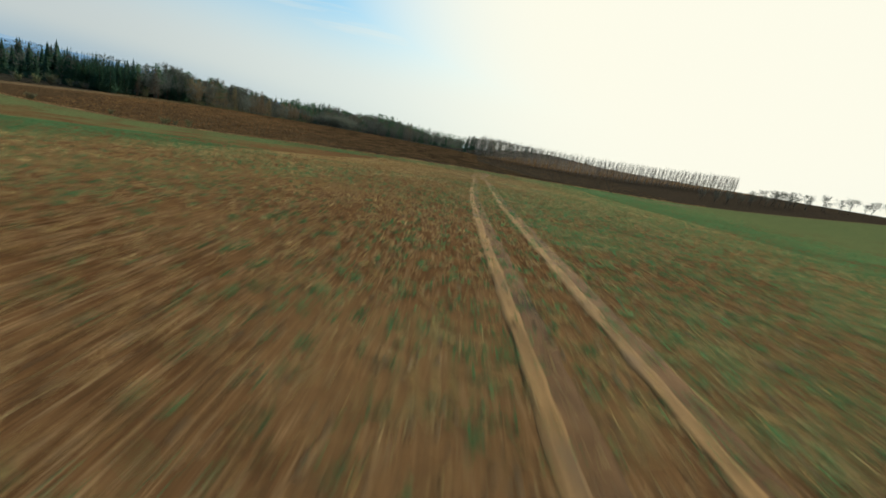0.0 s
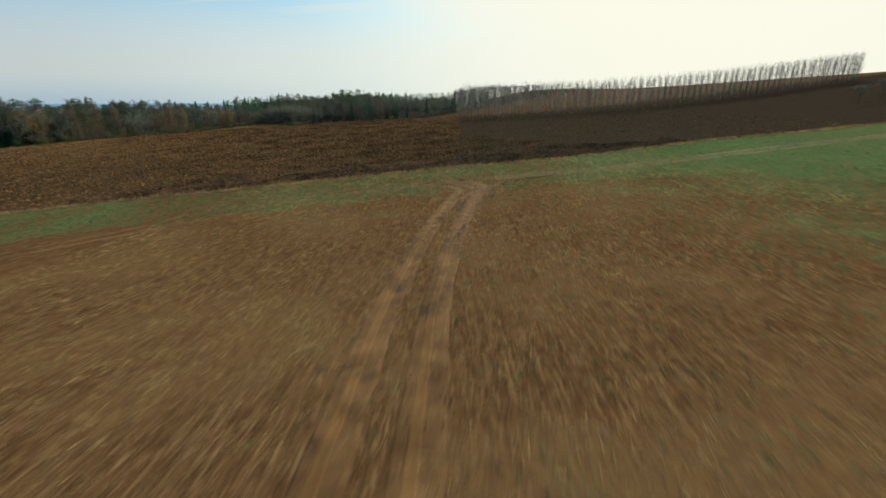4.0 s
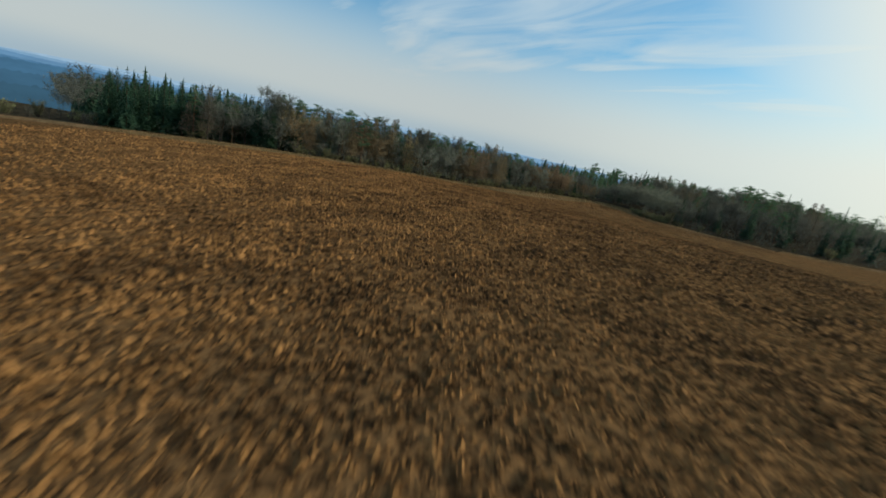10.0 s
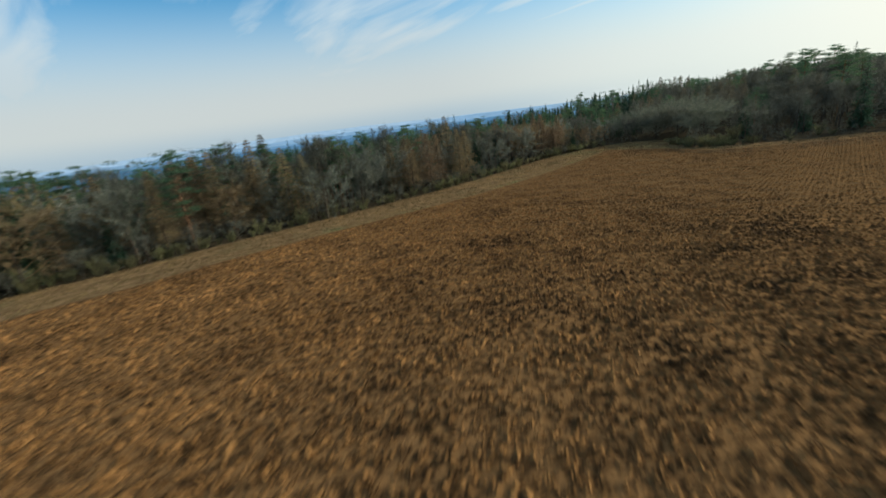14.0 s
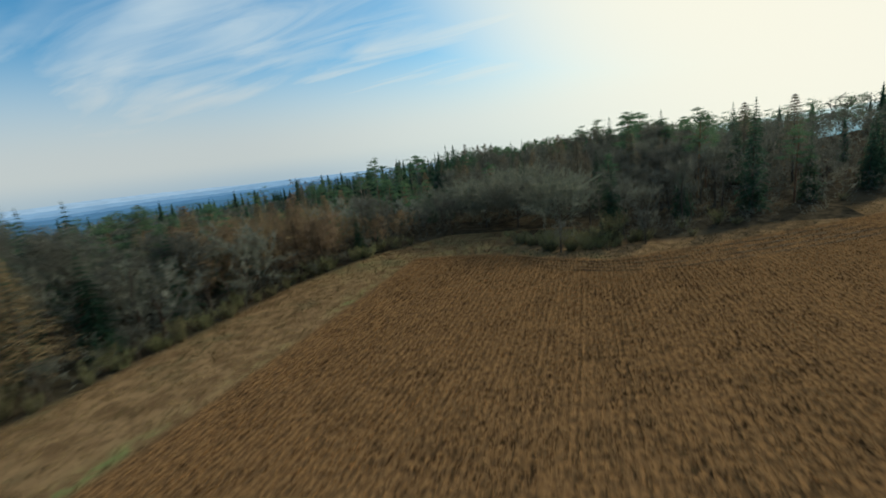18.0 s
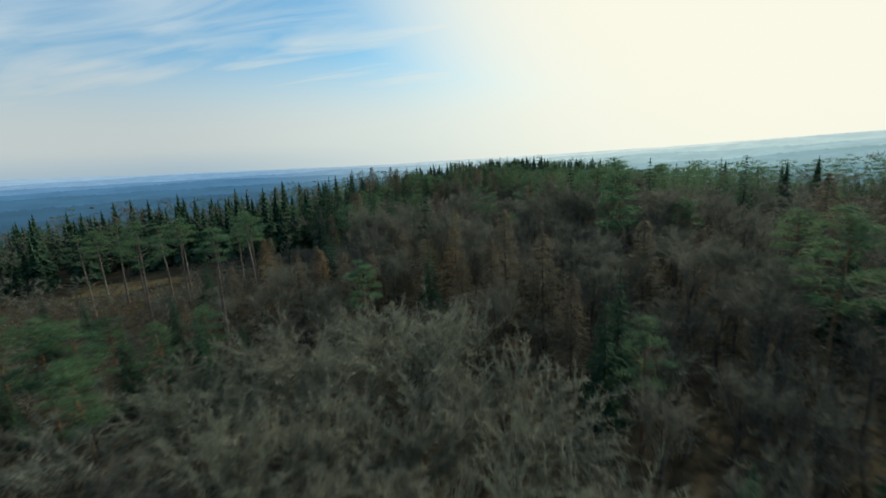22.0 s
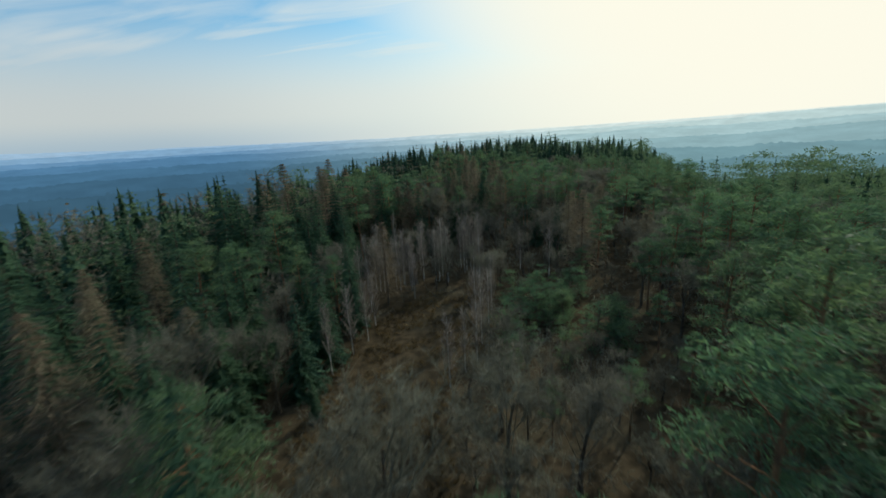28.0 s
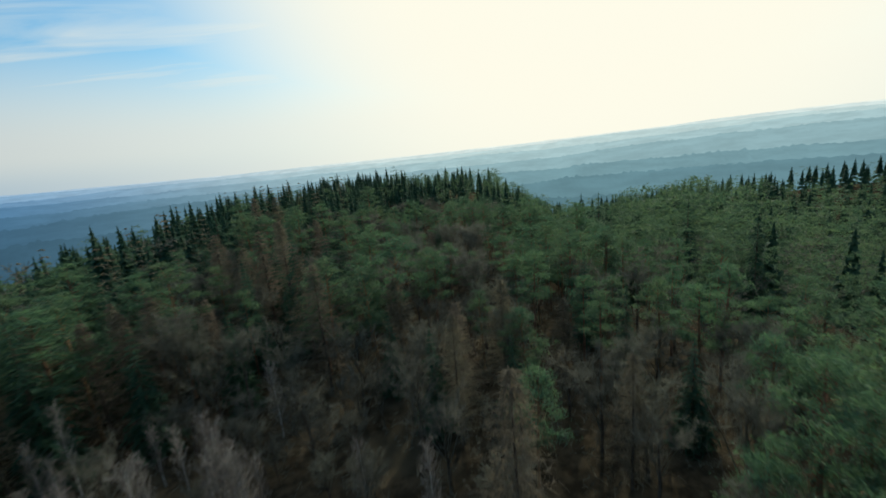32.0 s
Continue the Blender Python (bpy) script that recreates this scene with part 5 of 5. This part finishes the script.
blades("verge_grass", 110000, (-150, -20, 90, 285), 0.28, 0.05, 44, lambda x, y, rng: (plough_depth(x, y) < 0) & (wood_depth(x, y) < 0.5) & (y > 60), M_GRASS, "tussocky dry verge grass beside the wood", "grass", 4, 0.6)


# ---------------------------------------------------------------- wheel tracks
def rut(points, width, label, material=M_RUT, lift=0.012):
    """A wheel track pressed into the soil, with low shoulders."""
    pts = np.array(points, float)
    seg = np.r_[0, np.cumsum(np.hypot(*np.diff(pts, axis=0).T))]
    s = np.arange(0, seg[-1], 0.5)
    # smooth curve through the points
    x, y = np.interp(s, seg, pts[:, 0]), np.interp(s, seg, pts[:, 1])
    for _ in range(12):
        x[1:-1] = (x[:-2] + 2 * x[1:-1] + x[2:]) / 4
        y[1:-1] = (y[:-2] + 2 * y[1:-1] + y[2:]) / 4
    dx, dy = np.gradient(x), np.gradient(y)
    l = np.hypot(dx, dy)
    nx, ny = -dy / l, dx / l
    rng = np.random.default_rng(int(abs(points[0][0] * 97 + points[0][1] * 13)))
    flat = material in (M_RUT, M_LANE, M_TAN)
    deep = 0.012 if flat else 0.045
    cross = ((-1.0, -0.02), (-0.72, deep), (-0.45, 0.010), (0.0, 0.004), (0.45, 0.010), (0.72, deep), (1.0, -0.02))
    rows = []
    for f, h in cross:
        fade = min(6.0, s[-1] / 2)
        ends = 1.0 if flat else np.clip(s / fade, 0.08, 1) * np.clip((s[-1] - s) / fade, 0.08, 1)
        w = f * width / 2 * ends * (1 + rng.normal(0, 0.13 if flat else 0.10, len(s)))
        px, py = x + nx * w, y + ny * w
        rows.append(np.stack([px, py, land(px, py) + h + (rng.normal(0, 0.35 * deep, len(s)) if h > 0.02 else 0.0) + lift], -1))
    n, m = len(cross), len(s)
    idx = np.arange(n * m).reshape(n, m)
    quads = np.stack([idx[:-1, :-1], idx[:-1, 1:], idx[1:, 1:], idx[1:, :-1]], -1).reshape(-1, 4)
    me = mesh_from("wheel_track", np.concatenate(rows), quads, material, True)
    return tagged(new("wheel_track", me), label, "track", "wheel tracks", "structure")


RIGHT_TRACK = [(-7.3, -100), (-6.8, -72), (-6.5, -60), (-6.1, -50), (-5.2, -38), (-4.3, -28), (-2.4, -6), (-1.9, 5), (-0.9, 13.6), (-0.45, 16.4), (-0.05, 18.8), (0.75, 22.7), (1.9, 28), (2.5, 30)]
PALE = [p for p in RIGHT_TRACK if p[1] < 4]
TAN = [p for p in RIGHT_TRACK if p[1] > -7]
for off in (0.0, -1.9):
    rut([(x + off, y) for x, y in PALE], 0.34, "pale dusty wheel track worn through the crop land", lift=0.026)
    rut([(x + off + 0.30, y) for x, y in PALE], 0.62, "brown trodden lane beside the pale wheel track", M_LANE, lift=0.008)
    rut([(x + off, y) for x, y in TAN], 0.40, "smooth tan wheel rut leading to the headland", M_TAN, lift=0.030)
    rut([(x + off + 0.34, y) for x, y in TAN], 0.66, "dark brown shoulder beside the tan wheel rut", M_LANE, lift=0.016)
    rut([(x + off - 0.30, y) for x, y in TAN], 0.36, "dark brown shoulder beside the tan wheel rut", M_LANE, lift=0.012)
# dark patches beside the ruts
for x, y, long, wide in ((0.05, 17.0, 1.6, 0.34), (-0.45, 15.2, 1.7, 0.30), (1.55, 23.6, 1.8, 0.34), (0.15, 22.8, 2.4, 0.75), (0.5, 24.2, 1.6, 0.5), (2.9, 26.0, 2.0, 0.6), (1.3, 17.4, 1.2, 0.30), (2.3, 27.6, 1.5, 0.34), (0.4, 27.0, 1.8, 0.4), (-1.2, 19.6, 1.3, 0.22)):
    rut([(x - 0.1 * long, y - long / 2), (x, y), (x + 0.16 * long, y + long / 2)], wide, "dark patch in the trodden soil", M_FURROW, lift=0.020)
# two wheel lines along the headland, and the ruts that swing into them
ALONG = ([(-36, 17), (-20, 28.2), (-15.5, 31.2), (-10.6, 33.4), (-6.8, 33.9), (-3.4, 34.3), (1.6, 34.7), (6.0, 35.1), (11.4, 36.0), (18, 37.6), (28, 41.2), (45, 47), (70, 53)],
         [(-37, 14.5), (-21, 24.9), (-17, 27.6), (-13, 30.2), (-8.3, 32.1), (-3.9, 32.9), (0.6, 33.4), (5.9, 34.0), (12.6, 34.9), (19, 36.4), (29, 39.8), (46, 45.4), (71, 51.4)])
SWING = ([(-0.6, 25.5), (0.5, 28.0), (0.6, 29.7), (-0.1, 31.0), (-0.8, 31.7), (-1.8, 32.3), (-3.3, 32.8), (-5.4, 32.7)],
         [(0.2, 25.5), (1.4, 27.8), (1.8, 29.5), (1.6, 30.6), (1.2, 31.6), (0.3, 32.6), (-1.1, 33.1), (-3.0, 33.2)],
         [(1.0, 25.5), (2.1, 28.2), (2.5, 30.1), (2.2, 31.4), (1.4, 32.5), (0.2, 33.1), (-1.6, 33.5)],
         [(1.4, 25.8), (2.5, 28.0), (3.0, 29.6), (3.0, 30.5), (2.7, 31.6), (2.3, 32.6), (1.6, 33.3), (0.4, 33.9), (-1.3, 34.2)],
         [(2.4, 28.2), (3.3, 30.2), (3.9, 31.3), (5.4, 32.3), (7.0, 33.1), (8.8, 33.7), (10.6, 34.2)])
for line in ALONG:
    rut(line, 0.42, "orange-brown wheel rut along the green headland", M_TAN, lift=0.032)
    rut([(x, y + 0.30) for x, y in line], 0.50, "dark brown shoulder of the wheel rut on the headland", M_LANE, lift=0.014)
for k, line in enumerate(SWING):
    rut(line, (0.34, 0.42, 0.30, 0.40, 0.34)[k], "curved orange-brown rut where tractors turn", M_TAN if k < 4 else M_MUD, lift=0.034 + 0.002 * k)
    rut([(x + 0.32, y + 0.10) for x, y in line], 0.40, "dark brown edge of the curved rut", M_LANE, lift=0.018 + 0.002 * k)
rut([(0.4, 34.75), (1.0, 34.45), (1.7, 34.15)], 0.34, "dark patch in the trodden soil", M_FURROW, lift=0.03)
for k in range(4):                                       # last turns of the plough beside the grass point
    d = 0.5 + 1.3 * k
    # the shade inside each furrow is put into its dark colour
    rut([(-92 + 0.6 * k, 252 - d), (-86, 249.5 - d), (-80 + 0.5 * k, 248.5 - d), (-74 + 0.9 * k, 250.5 - d), (-67 + 1.3 * k, 254.5 - d), (-58 + 1.5 * k, 259.5 - d), (-46 + 1.5 * k, 266 - d)], 0.36, "curved furrow of the plough's last turn, its shade painted dark", M_FURROW)
